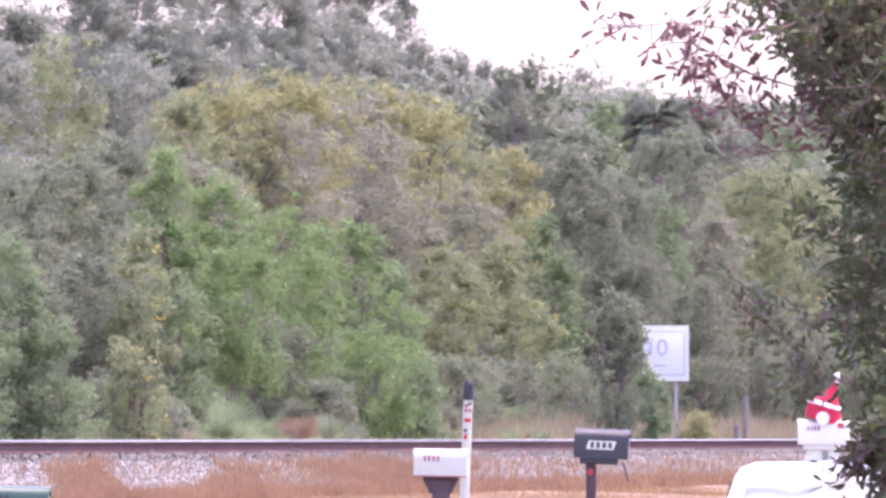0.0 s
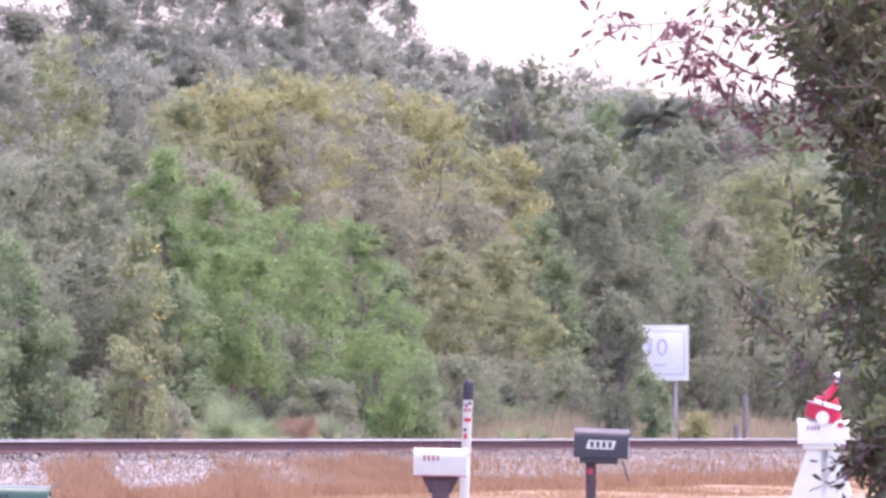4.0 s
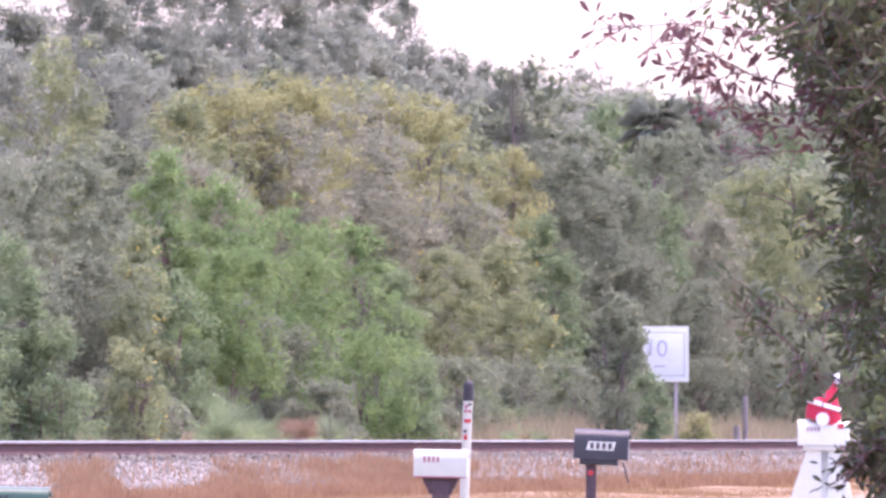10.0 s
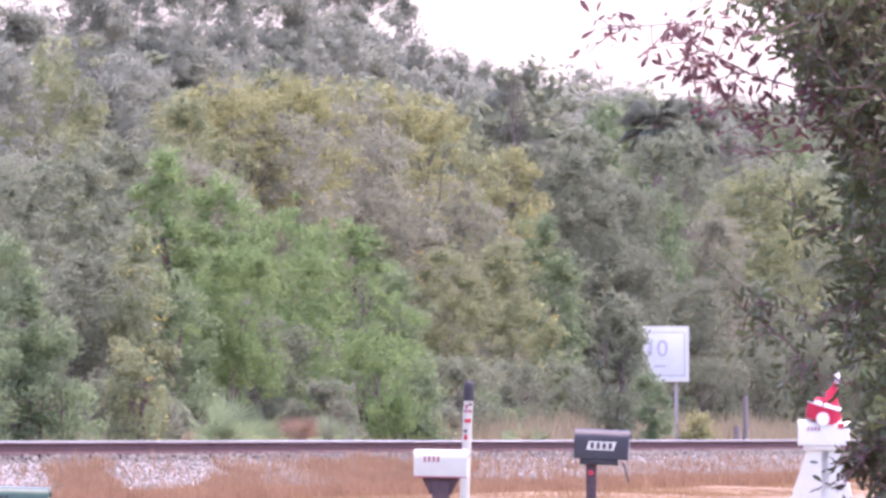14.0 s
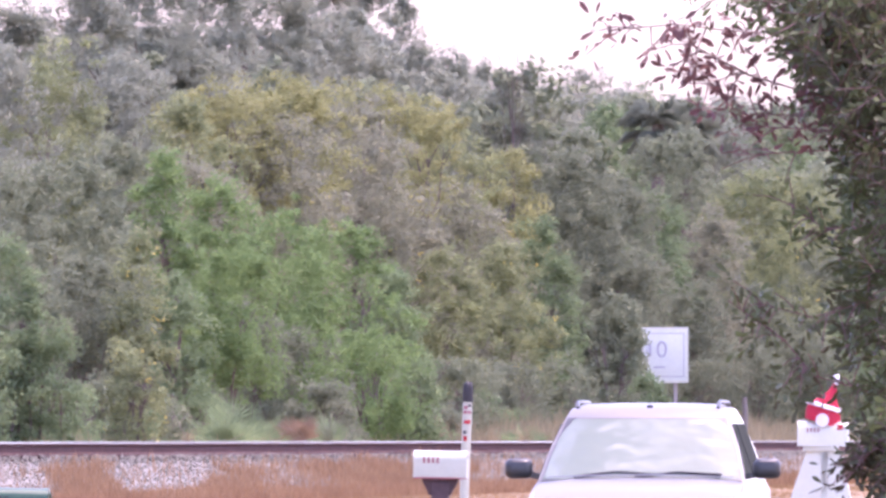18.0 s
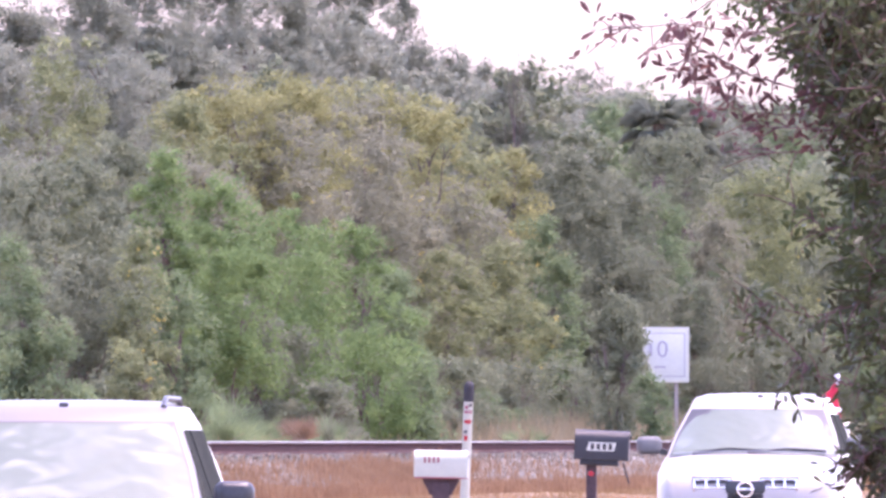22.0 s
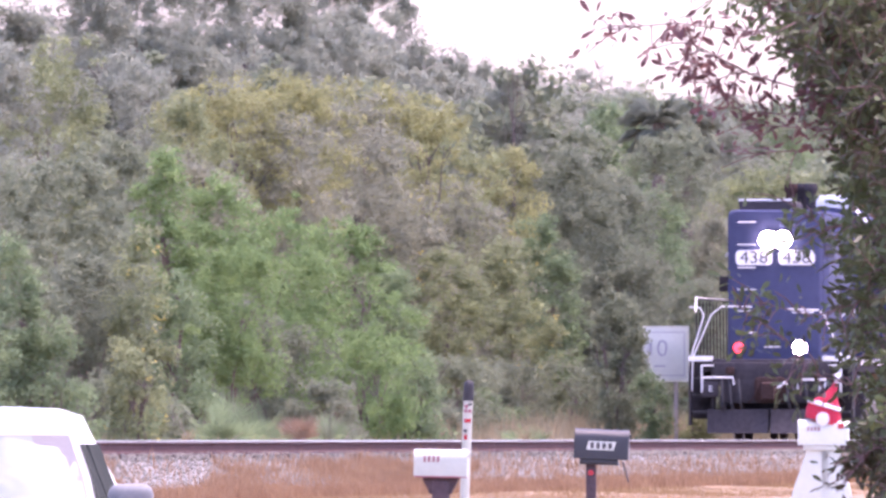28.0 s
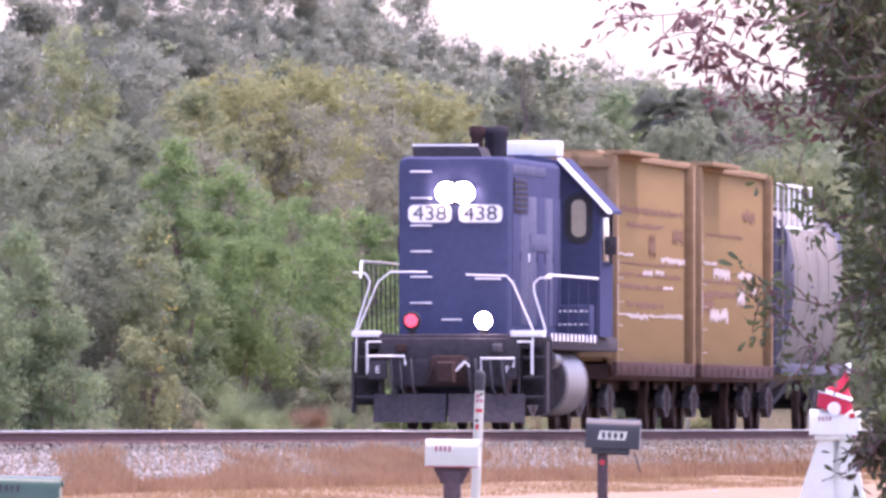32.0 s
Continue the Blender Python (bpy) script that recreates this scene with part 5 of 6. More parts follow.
def build_locomotive():
    ob = thing("locomotive", Matrix(), "dark blue diesel locomotive with white handrails and lit headlights", "locomotive")
    part("underframe", Form().box((0, 8.1, 1.42), (2.9, 15.8, 0.24), 0.03).box((0, 8.1, 1.18), (1.5, 15.0, 0.3), 0.02), BLACK_IRON, ob)
    # long hood, rounded at its end and along its roof
    def hood_ring(y, k, top, w):
        o = [(x * k, z) for x, z in rounded(w, 2 * (top - 1.54), 0.13, 4, 0, 1.54) if z >= 1.54 - 1e-6]
        o = [(w / 2 * k, 1.54)] + [q for q in o if q[1] > 1.56] + [(-w / 2 * k, 1.54)]
        return [(x, y, 1.54 + (z - 1.54) * (0.97 + 0.03 * k)) for x, z in o]
    hood = part("long_hood", Form().loft([hood_ring(1.0, 0.93, 4.38, 1.8), hood_ring(1.03, 0.975, 4.4, 1.8), hood_ring(1.1, 1.0, 4.41, 1.8), hood_ring(11.05, 1.0, 4.41, 1.8)]), BLUE, ob)
    for side in (1, -1):
        for k in range(6):
            y = 2.15 + k * 1.6
            mt = BLUE_FADED if side > 0 and k in (1, 2, 4) else BLUE
            door = part("hood_door", Form().box((side * 0.907, y, 2.75), (0.016, 1.5, 2.1), 0.008), mt, hood)
            part("latch", Form().box((side * 0.925, y + 0.68, 2.8), (0.02, 0.04, 0.14), 0.004), WHITE_RAIL if k == 1 else BLUE, door)
    part("side_panel", Form().box((0.922, 6.6, 3.06), (0.01, 3.6, 0.28), 0.003), BLUE_FADED, hood, "pale square patch on the hood side")
    part("side_grille", Form().box((0.922, 2.9, 3.8), (0.012, 2.6, 0.56), 0.004), BLACK_IRON, hood, "dark louvred side grille")
    for k in range(6):
        part("louvre", Form().box((0.932, 2.9, 3.58 + k * 0.09), (0.012, 2.5, 0.03), 0.003), BLUE, hood)
    part("roof_edge", Form().box((0.897, 4.8, 4.22), (0.02, 6.4, 0.16), 0.006), BLUE_FADED, hood, "pale faded roof edge")
    # roof equipment
    part("fan_hatch", Form().loft([[(-0.72, y, 4.4), (0.4, y, 4.4), (0.32, y, 4.58), (-0.74, y, 4.6)] for y in (1.7, 3.6)]), BLACK_IRON, hood, "dark roof hatch")
    part("hatch_rim", Form().box((-0.21, 1.72, 4.6), (1.06, 0.06, 0.035), 0.01), WHITE_RAIL, hood)
    for y in (2.3, 9.0):
        part("radiator_fan", Form().disc((-0.15, y, 4.6 if y < 5 else 4.46), (0, 0, 1), 0.45, 0.07, 28, 0.02), BLACK_IRON, hood)
    for x, y, mt in ((0.03, 5.0, RUST), (0.22, 5.3, BLACK_IRON), (0.42, 5.0, BLACK_IRON)):
        part("rusty_chimney" if mt is RUST else "chimney", Form().loft([[(x + r * math.cos(k * math.pi / 8), y + r * math.sin(k * math.pi / 8), z) for k in range(16)] for r, z in ((0.1, 4.3), (0.1, 4.76), (0.13, 4.8), (0.13, 4.92), (0.11, 4.95), (0.08, 4.955))]), mt, hood)
    # number boards, headlight, grab irons on the hood end
    for cx in (-0.39, 0.43):
        o = rounded(0.70, 0.285, 0.09, 5, cx, 3.49)
        bd = part("number_board", Form().loft([[(x, y, z) for x, z in o] for y in (0.95, 1.02)]), BOARD_WHITE, hood, "white number board with dark figures")
        lettering("438", 0.33, 0.003, INK_DARK, bd, pose(cx, 0.945, 3.485, 90, 0, 0) @ Matrix.Diagonal((1.12, 1, 1, 1)), "number")
    hl = part("headlight_housing", Form().loft([[(x, y, z) for x, z in rounded(0.62 * k, 0.36 * k, 0.14, 5, 0.02, 3.83)] for y, k in ((1.02, 1.0), (0.94, 1.0), (0.92, 0.94))]), BLACK_IRON, hood)
    for x in (-0.12, 0.16):
        part("lamp", Form().disc((x, 0.905, 3.83), (0, 1, 0), 0.17, 0.03, 20, 0.006), HEADLAMP, hl, "lit white headlight")
    for z in (4.17, 3.74, 3.3, 2.88, 2.47, 2.05):
        part("grab_iron", Form().tube([(-0.70, 1.0, z), (-0.69, 0.91, z), (-0.38, 0.91, z), (-0.37, 1.0, z)], 0.014, 6), WHITE_RAIL, hood)
    for x, z, w in ((0.55, 2.44, 0.4), (-0.04, 1.78, 0.3)):
        part("grab_iron", Form().tube([(x - w / 2, 1.0, z), (x - w / 2, 0.91, z), (x + w / 2, 0.91, z), (x + w / 2, 1.0, z)], 0.014, 6), WHITE_RAIL, hood)
    # cab with sloping roof
    prof = [(-1.55, 1.54), (1.55, 1.54), (1.55, 3.72), (0.9, 4.42), (0.4, 4.55), (-0.4, 4.55), (-0.9, 4.42), (-1.55, 3.72)]
    cab = part("cab", Form().loft([[(x, y, z) for x, z in prof] for y in (11.05, 13.7)]), BLUE, ob)
    for s in (1, -1):
        part("roof_slope", Form().loft([[(s * 0.86, y, 4.45), (s * 1.68, y, 3.58), (s * 1.68, y, 3.63), (s * 0.86, y, 4.51)] for y in (11.9, 13.9)]), BLUE, cab, "sloping roof edge")
        # bright glare on the slope's front, done as a white-painted piece
        part("roof_glare_lip", Form().loft([[(s * 0.86, y, 4.46), (s * 1.68, y, 3.58), (s * 1.68, y, 3.62), (s * 0.86, y, 4.5)] for y in (10.85, 11.896)]), WHITE_RAIL, cab, "front of the roof slope, painted white for its glare")
        o = rounded(0.24, 0.62, 0.11, 5, s * 1.2, 3.5)
        w = part("front_window", Form().loft([[(x, y, z) for x, z in rounded(0.46, 0.84, 0.2, 5, s * 1.2, 3.5)] for y in (11.03, 11.06)]), RUBBER, cab)
        part("pane", Form().loft([[(x, y, z) for x, z in o] for y in (11.015, 11.04)]), CAB_PANE, w, "window pane coloured like the tan car seen through it")
        w = part("side_window", Form().loft([[(s * 1.555, y, z), (s * 1.585, y, z)] for y, z in ((11.4, 2.75), (13.2, 2.75), (13.2, 3.55), (11.4, 3.55))], cap=False, close=True), RUBBER, cab)
        part("pane", Form().box((s * 1.56, 12.3, 3.15), (0.03, 1.7, 0.74), 0.01), CAB_GLASS, w)
        part("mirror", Form().box((s * 1.72, 11.15, 3.05), (0.2, 0.04, 0.3), 0.015).tube([(s * 1.55, 11.18, 3.1), (s * 1.66, 11.16, 3.1)], 0.012, 6), BLACK_IRON, cab)
    part("air_conditioner", Form().box((0.35, 12.2, 4.66), (0.9, 1.2, 0.26), 0.03), WHITE_RAIL, cab, "white box on the cab roof")
    part("short_hood", Form().loft([[(x, y, z) for x, z in ((-0.85, 1.54), (0.85, 1.54), (0.85, 3.4), (0.7, 3.55), (-0.7, 3.55), (-0.85, 3.4))] for y in (13.7, 15.3)]), BLUE, ob)
    # end platform: white step plates, handrails, levers, plow
    part("step_plate", Form().box((-1.36, 0.35, 1.55), (0.44, 0.5, 0.1), 0.01), WHITE_RAIL, ob, "white step edge")
    part("step_plate", Form().box((1.25, 0.35, 1.55), (0.52, 0.5, 0.1), 0.01), WHITE_RAIL, ob, "white step edge")
    rails = (
        ((-0.36, 2.54), (-0.95, 2.55), (-1.15, 2.39), (-1.5, 1.57), (-1.52, 0.93)), ((-1.62, 2.54), (-1.42, 2.53), (-1.34, 2.4), (-1.36, 2.3), (-1.59, 1.57), (-1.62, 0.98)),
        ((0.27, 2.5), (0.91, 2.48), (1.02, 2.38), (1.345, 1.62), (1.345, 0.89)), ((1.60, 2.45), (1.41, 2.45), (1.31, 2.36), (1.32, 2.2), (1.5, 1.62), (1.47, 0.93)))
    for k, line in enumerate(rails):
        y = 0.12 if k % 2 == 0 else 0.75
        part("handrail", Form().tube([(x, y, z) for x, z in line], 0.0145, 8), WHITE_RAIL, ob, "white end handrail")
    for s in (1, -1):
        part("handrail", Form().tube([(s * 1.5, 0.8, 2.45), (s * 1.52, 1.2, 2.5 if s > 0 else 2.72), (s * 1.52, 11.0, 2.5 if s > 0 else 2.72)], 0.02, 8), WHITE_RAIL, ob, "white walkway handrail")
        for k in range(6 if s > 0 else 12):
            y = 1.2 + k * (1.95 if s > 0 else 0.86)
            part("stanchion", Form().tube([(s * 1.5, y, 1.5), (s * 1.52, y, 2.5 if s > 0 else 2.72)], 0.014 if s > 0 else 0.013, 6), BLUE if s > 0 else BLACK_IRON, ob)
        sill = part("side_sill", Form().box((s * 1.47, 6.3, 1.52), (0.06, 10.0, 0.1), 0.008), BLUE, ob)
        for k in range(12):
            part("sill_stripe", Form().box((s * 1.502, 2.0 + k * 0.78, 1.5), (0.012, 0.3, 0.12)), WHITE_RAIL, sill)
        for k, z in enumerate((0.5, 0.82, 1.14)):
            part("step", Form().box((s * 1.36, 0.4, z), (0.42, 0.32, 0.035), 0.006), BLACK_IRON, ob)
        part("step_well", Form().box((s * 1.12, 0.42, 0.95), (0.04, 0.6, 1.1), 0.008), BLACK_IRON, ob)
        part("step_well", Form().box((s * 1.36, 0.72, 0.95), (0.5, 0.04, 1.1), 0.008), BLACK_IRON, ob)
        part("step_edge", Form().tube([(s * 1.33, 0.08, 0.9), (s * 1.33, 0.08, 1.42)], 0.016, 6).tube([(s * 1.1, 0.08, 1.42), (s * 1.33, 0.08, 1.42)], 0.016, 6), WHITE_RAIL, ob)
    part("end_sill", Form().box((0, 0.2, 1.3), (2.3, 0.2, 0.36), 0.03), BLACK_IRON, ob)
    for x0, x1, z in ((-1.3, -0.72, 1.19), (0.52, 1.06, 1.15)):
        part("uncoupling_lever", Form().tube([(x0, 0.02, z - 0.25), (x0, 0.0, z), (x1, 0.0, z), (x1 * 0.98, 0.0, z - 0.14)], 0.02, 6), WHITE_RAIL, ob)
    for s in (-1, 1):
        plow = Form()
        plow.loft([[(s * 0.02, -0.3 - q, z), (s * 0.62, -0.16 - q, z), (s * 1.22, 0.08 - q, z), (s * 1.22, 0.14, z), (s * 0.62, 0.0, z), (s * 0.02, -0.1, z)] for z, q in ((0.12, 0.12), (0.22, 0.07), (0.4, 0.0), (0.58, -0.02))])
        blade = part("plow_blade", plow, BLACK_IRON, ob, "worn black pilot plow")
        for x in (0.3, 0.85):
            part("plow_rib", Form().box((s * x, -0.18 + x * 0.26, 0.36), (0.03, 0.05, 0.42), 0.008), RUST, blade)
        part("step_frame", Form().box((s * 1.56, 0.3, 0.85), (0.04, 0.5, 1.15), 0.008), BLACK_IRON, ob)
        for z in (0.52, 0.84, 1.16):
            part("step_nosing", Form().box((s * 1.36, 0.22, z + 0.02), (0.4, 0.03, 0.025), 0.004), TANK_GREY, ob)
        part("jumper_socket", Form().box((s * 0.78, 0.05, 1.32), (0.16, 0.1, 0.14), 0.02), TANK_GREY if s > 0 else RUST, ob)
        part("chain", Form().tube([(s * 0.22, 0.0, 1.12), (s * 0.3, -0.06, 0.85), (s * 0.42, 0.0, 0.7)], 0.016, 6), RUST, ob)
    part("draft_pocket", Form().loft([[(x, y, z) for x, z in rounded(0.62 * k, 0.5 * k, 0.1, 4, 0, 0.95)] for y, k in ((0.12, 1.0), (0.0, 1.0), (-0.02, 0.92))]), RUST, ob, "rusty draft gear pocket")
    part("buffer_plate", Form().box((0, 0.16, 0.95), (1.9, 0.12, 0.5), 0.03), BLACK_IRON, ob)
    coupler(ob, 0.1, -1)
    for k, x in enumerate((-0.95, -0.8, -0.62, 0.3, 0.42, 0.66, 0.85)):
        part("air_hose", Form().tube([(x, 0.05, 1.15), (x + 0.03, -0.12, 0.95), (x + 0.05, -0.14, 0.7), (x + 0.1, -0.08, 0.55)], 0.022, 6), RUBBER, ob)
    part("hose_glad_hand", Form().tube([(0.12, -0.15, 0.95), (0.28, -0.16, 1.1), (0.34, -0.12, 1.02)], 0.025, 6), WHITE_RAIL, ob)
    for x, mt, lab in ((-0.64, DITCH_DIM, "dim red ditch light"), (0.53, DITCH_ON, "lit white ditch light")):
        d = part("ditch_light", Form().disc((x, 0.45, 1.76), (0, 1, 0), 0.15, 0.18, 20, 0.02), BLACK_IRON, ob)
        part("lens", Form().disc((x, 0.35, 1.76), (0, 1, 0), 0.1 if x < 0 else 0.135, 0.03, 20, 0.006), mt, d, lab)
        part("bracket", Form().box((x, 0.5, 1.6), (0.12, 0.12, 0.14), 0.01), BLACK_IRON, d)
    for x, ch in ((-1.15, "E"), (0.95, "F")):
        lettering(ch, 0.16, 0.003, WHITE_RAIL, ob, pose(x, -0.01 if x < 0 else -0.01, 0.97, 90, 0, 0), "mark")
        part("mark_plate", Form().box((x, 0.02, 0.97), (0.3, 0.05, 0.3), 0.01), BLACK_IRON, ob)
    # tank, reservoirs, trucks
    o = rounded(2.84, 1.1, 0.5, 8, 0, 0.78)
    tank = part("fuel_tank", Form().loft([[(x, y, z) for x, z in o] for y in (5.9, 10.2)]), TANK_GREY, ob, "pale grey fuel tank")
    for y, q in ((5.9, -0.012), (10.2, 0.012)):
        part("end_plate", Form().loft([[(x * k, y + d, 0.78 + (z - 0.78) * k) for x, z in o] for d, k in ((0.0, 0.975), (q, 0.975), (q * 3, 0.9))]), BLACK_IRON, tank, "dark dished tank end")
        part("strap", Form().loft([[(x * k, y - q * 20 + d, 0.78 + (z - 0.78) * k) for x, z in o] for d, k in ((-0.03, 1.0), (-0.03, 1.006), (0.03, 1.006), (0.03, 1.0))]), BLACK_IRON, tank)
    for x in (1.22, -1.22):
        part("air_reservoir", Form().disc((x, 5.0, 1.14), (0, 1, 0), 0.15, 1.1, 16, 0.04), TANK_GREY, ob)
    box = part("battery_box", Form().box((1.18, 10.55, 1.8), (0.56, 0.8, 0.52), 0.02), BLUE, ob)
    for z in (1.74, 1.96):
        for k in range(6):
            part("vent_slot", Form().box((0.955 + k * 0.09, 10.146, z), (0.06, 0.012, 0.028), 0.004), WHITE_RAIL, box)
    truck(ob, 3.3, r=0.51, base=2.6)
    truck(ob, 12.6, r=0.51, base=2.6)
    return ob


def build_tan_car(labels, stains):
    ob = thing("freight_car", Matrix(), "tan bulkhead freight car with stained peeling sides", "freight car", "train of cars")
    part("underframe", Form().box((0, 8.6, 0.98), (2.5, 17.0, 0.26), 0.02).box((0, 8.6, 0.8), (0.7, 17.2, 0.3), 0.02), SILL_BROWN, ob)
    for s in (1, -1):
        sill = part("side_sill", Form().box((s * 1.35, 8.6, 1.03), (0.1, 17.2, 0.24), 0.015), SILL_BROWN, ob)
        for k in range(11):
            part("stake_pocket", Form().box((s * 1.405, 1.0 + k * 1.52, 1.02), (0.015, 0.16, 0.14), 0.005), SILL_BROWN, sill)
        part("side_panel", Form().box((s * 1.2, 8.6, 2.86), (0.08, 16.6, 3.46), 0.004), TAN, ob)
        for y in (0.22, 16.98):
            part("side_post", Form().box((s * 1.31, y, 2.86), (0.18, 0.36, 3.5), 0.015), TAN_LIGHT, ob)
        part("top_rail", Form().box((s * 1.24, 8.6, 4.6), (0.14, 17.2, 0.1), 0.01), TAN_LIGHT, ob)
        part("eave", Form().box((s * 1.4, 3.2, 4.66), (0.42, 6.3, 0.07), 0.01), TAN_LIGHT, ob, "overhanging top gusset")
    for y in (0.12, 17.1):
        part("end_wall", Form().box((0, y, 2.9), (2.3, 0.1, 3.5), 0.02), TAN_LIGHT, ob)
        for x in (-0.7, 0.0, 0.7):
            part("end_post", Form().box((x, y - 0.08 if y < 1 else y + 0.08, 2.9), (0.14, 0.08, 3.5), 0.015), TAN, ob)
        for z in (1.3, 2.4, 4.5):
            part("end_beam", Form().box((0, y, z), (2.6, 0.24, 0.2), 0.02), TAN_LIGHT, ob)
        part("gusset", Form().loft([[(-1.3, y - 0.05, 4.6), (1.3, y - 0.05, 4.6), (1.3, y - 0.05, 3.7), (0.6, y - 0.05, 4.25), (-0.6, y - 0.05, 4.25), (-1.3, y - 0.05, 3.7)], [(-1.3, y + 0.05, 4.6), (1.3, y + 0.05, 4.6), (1.3, y + 0.05, 3.7), (0.6, y + 0.05, 4.25), (-0.6, y + 0.05, 4.25), (-1.3, y + 0.05, 3.7)]]), TAN_LIGHT, ob)
    part("roof", Form().loft([[(-1.25, y, 4.6), (1.25, y, 4.6), (1.0, y, 4.7), (-1.0, y, 4.7)] for y in (0.2, 17.0)]), TAN_LIGHT, ob)
    # peeled labels and dark faded lettering bars
    rng = np.random.default_rng(31)
    def ragged(y, z, w, h, x):
        n = 26
        up = [(y - w / 2 + w * k / n, z + h / 2 * rng.uniform(0.1, 1.2)) for k in range(n + 1)]
        dn = [(y - w / 2 + w * k / n, z - h / 2 * rng.uniform(0.1, 1.2)) for k in range(n, -1, -1)]
        return Form().loft([[(q, a, b) for a, b in up + dn] for q in (x, x + 0.004)])

    for y, z, w, h in labels:
        part("peeled_label", ragged(y, z, w, h, 1.246), PEELED, ob)
    for y, z, w, h in stains:
        part("faded_bar", ragged(y, z, w, h, 1.243), STAIN, ob)
    for z, h in ((2.2, 0.5), (2.75, 0.2), (3.1, 0.3)):
        part("peeled_label", Form().box((1.402, 0.16 + 0.1 * (z > 2.5), z), (0.005, 0.1, h), 0.002), PEELED, ob)
    for k in range(5):
        part("grab_iron", Form().tube([(1.4, 0.1, 1.35 + k * 0.4), (1.46, 0.12, 1.35 + k * 0.4), (1.46, 0.38, 1.35 + k * 0.4), (1.4, 0.4, 1.35 + k * 0.4)], 0.012, 5), PEELED, ob)
    truck(ob, 2.4)
    truck(ob, 14.8)
    coupler(ob, 0.1, -1)
    coupler(ob, 17.1, 1)
    return ob


def build_hopper():
    ob = thing("hopper_car", Matrix(), "light grey covered hopper car with dark end and roof railing", "hopper car", "train of cars")
    half = [(0.45, 0.75), (1.1, 1.1), (1.42, 1.7), (1.55, 2.5), (1.55, 3.1), (1.45, 3.6), (1.15, 3.95), (0.5, 4.1)]
    o = half + [(-x, z) for x, z in reversed(half)]
    part("body", Form().loft([[(x, y, z) for x, z in o] for y in (1.9, 14.1)]), HOPPER_GREY, ob)
    for y0, y1 in ((1.9, 0.9), (14.1, 15.1)):
        part("end_slope", Form().loft([[(x, y0, z) for x, z in o], [(x * 0.96, y1, 2.4 + (z - 0.75) * 0.5) for x, z in o]]), HOPPER_DARK, ob, "dark end slope sheet")
    for k in range(5):
        part("side_rib", Form().tube([(x * 1.0, 2.6 + k * 2.7, z) for x, z in half[1:7]], 0.012, 6), HOPPER_GREY, ob)
    part("side_sill", Form().box((1.4, 8, 1.12), (0.08, 15.8, 0.2), 0.015), HOPPER_DARK, ob)
    part("side_sill", Form().box((-1.4, 8, 1.12), (0.08, 15.8, 0.2), 0.015), HOPPER_DARK, ob)
    part("end_platform", Form().box((0, 0.7, 1.1), (2.6, 1.4, 0.18), 0.02), HOPPER_DARK, ob)
    part("end_platform", Form().box((0, 15.3, 1.1), (2.6, 1.4, 0.18), 0.02), HOPPER_DARK, ob)
    part("running_board", Form().box((0, 8, 4.2), (0.8, 15.4, 0.05), 0.01), HOPPER_GREY, ob)
    rail = part("roof_railing", Form().tube([(1.35, 0.3, 4.5), (1.35, 9.0, 4.5)], 0.022, 6).tube([(1.35, 0.3, 3.72), (1.35, 9.0, 3.72)], 0.022, 6), WHITE_RAIL, ob)
    for k in range(7):
        part("railing_bar", Form().tube([(1.35, 0.4 + k * 1.4, 3.72), (1.35, 0.4 + k * 1.4, 4.5)], 0.022, 6), WHITE_RAIL, rail)
    for s in (1, -1):
        lad = part("ladder", Form().tube([(s * 1.45, 0.25, 1.1), (s * 1.45, 0.25, 4.4)], 0.02, 6).tube([(s * 1.0, 0.25, 1.1), (s * 1.0, 0.25, 4.4)], 0.02, 6), HOPPER_GREY, ob)
        for k in range(9):
            part("rung", Form().tube([(s * 1.45, 0.25, 1.3 + k * 0.36), (s * 1.0, 0.25, 1.3 + k * 0.36)], 0.013, 5), HOPPER_GREY, lad)
        part("corner_post", Form().box((s * 1.25, 0.8, 2.5), (0.12, 0.14, 2.8), 0.015), HOPPER_DARK, ob)
    for y in (4.2, 8.0, 11.8):
        part("discharge_gate", Form().loft([[(-0.9, y - 1.3, 1.1), (0.9, y - 1.3, 1.1), (0.9, y + 1.3, 1.1), (-0.9, y + 1.3, 1.1)], [(-0.4, y - 0.4, 0.45), (0.4, y - 0.4, 0.45), (0.4, y + 0.4, 0.45), (-0.4, y + 0.4, 0.45)]]), HOPPER_DARK, ob)
    truck(ob, 1.9)
    truck(ob, 14.1)
    coupler(ob, 0.1, -1)
    return ob


LOCO = build_locomotive()
# peeled labels and dark stains on each car: place along it, height, length, height of the patch
BOX1 = build_tan_car(((3.1, 2.97, 4.4, 0.06), (14.2, 2.92, 5.5, 0.12), (8.5, 2.68, 2.2, 0.1), (11.1, 2.7, 1.8, 0.08), (13.0, 2.44, 2.2, 0.07), (8.6, 1.95, 15.4, 0.06), (6.5, 1.93, 4.0, 0.12), (14.4, 1.96, 3.6, 0.1), (0.9, 1.6, 1.0, 0.08)),
                     ((9.2, 3.74, 14.4, 0.13), (8.0, 3.48, 8.0, 0.11), (9.5, 3.13, 1.5, 0.42), (8.5, 2.64, 15.5, 0.08), (7.0, 2.44, 12.5, 0.1), (8.0, 2.13, 8.0, 0.12), (15.2, 3.35, 2.4, 0.26), (9.0, 2.83, 15.0, 0.05)))
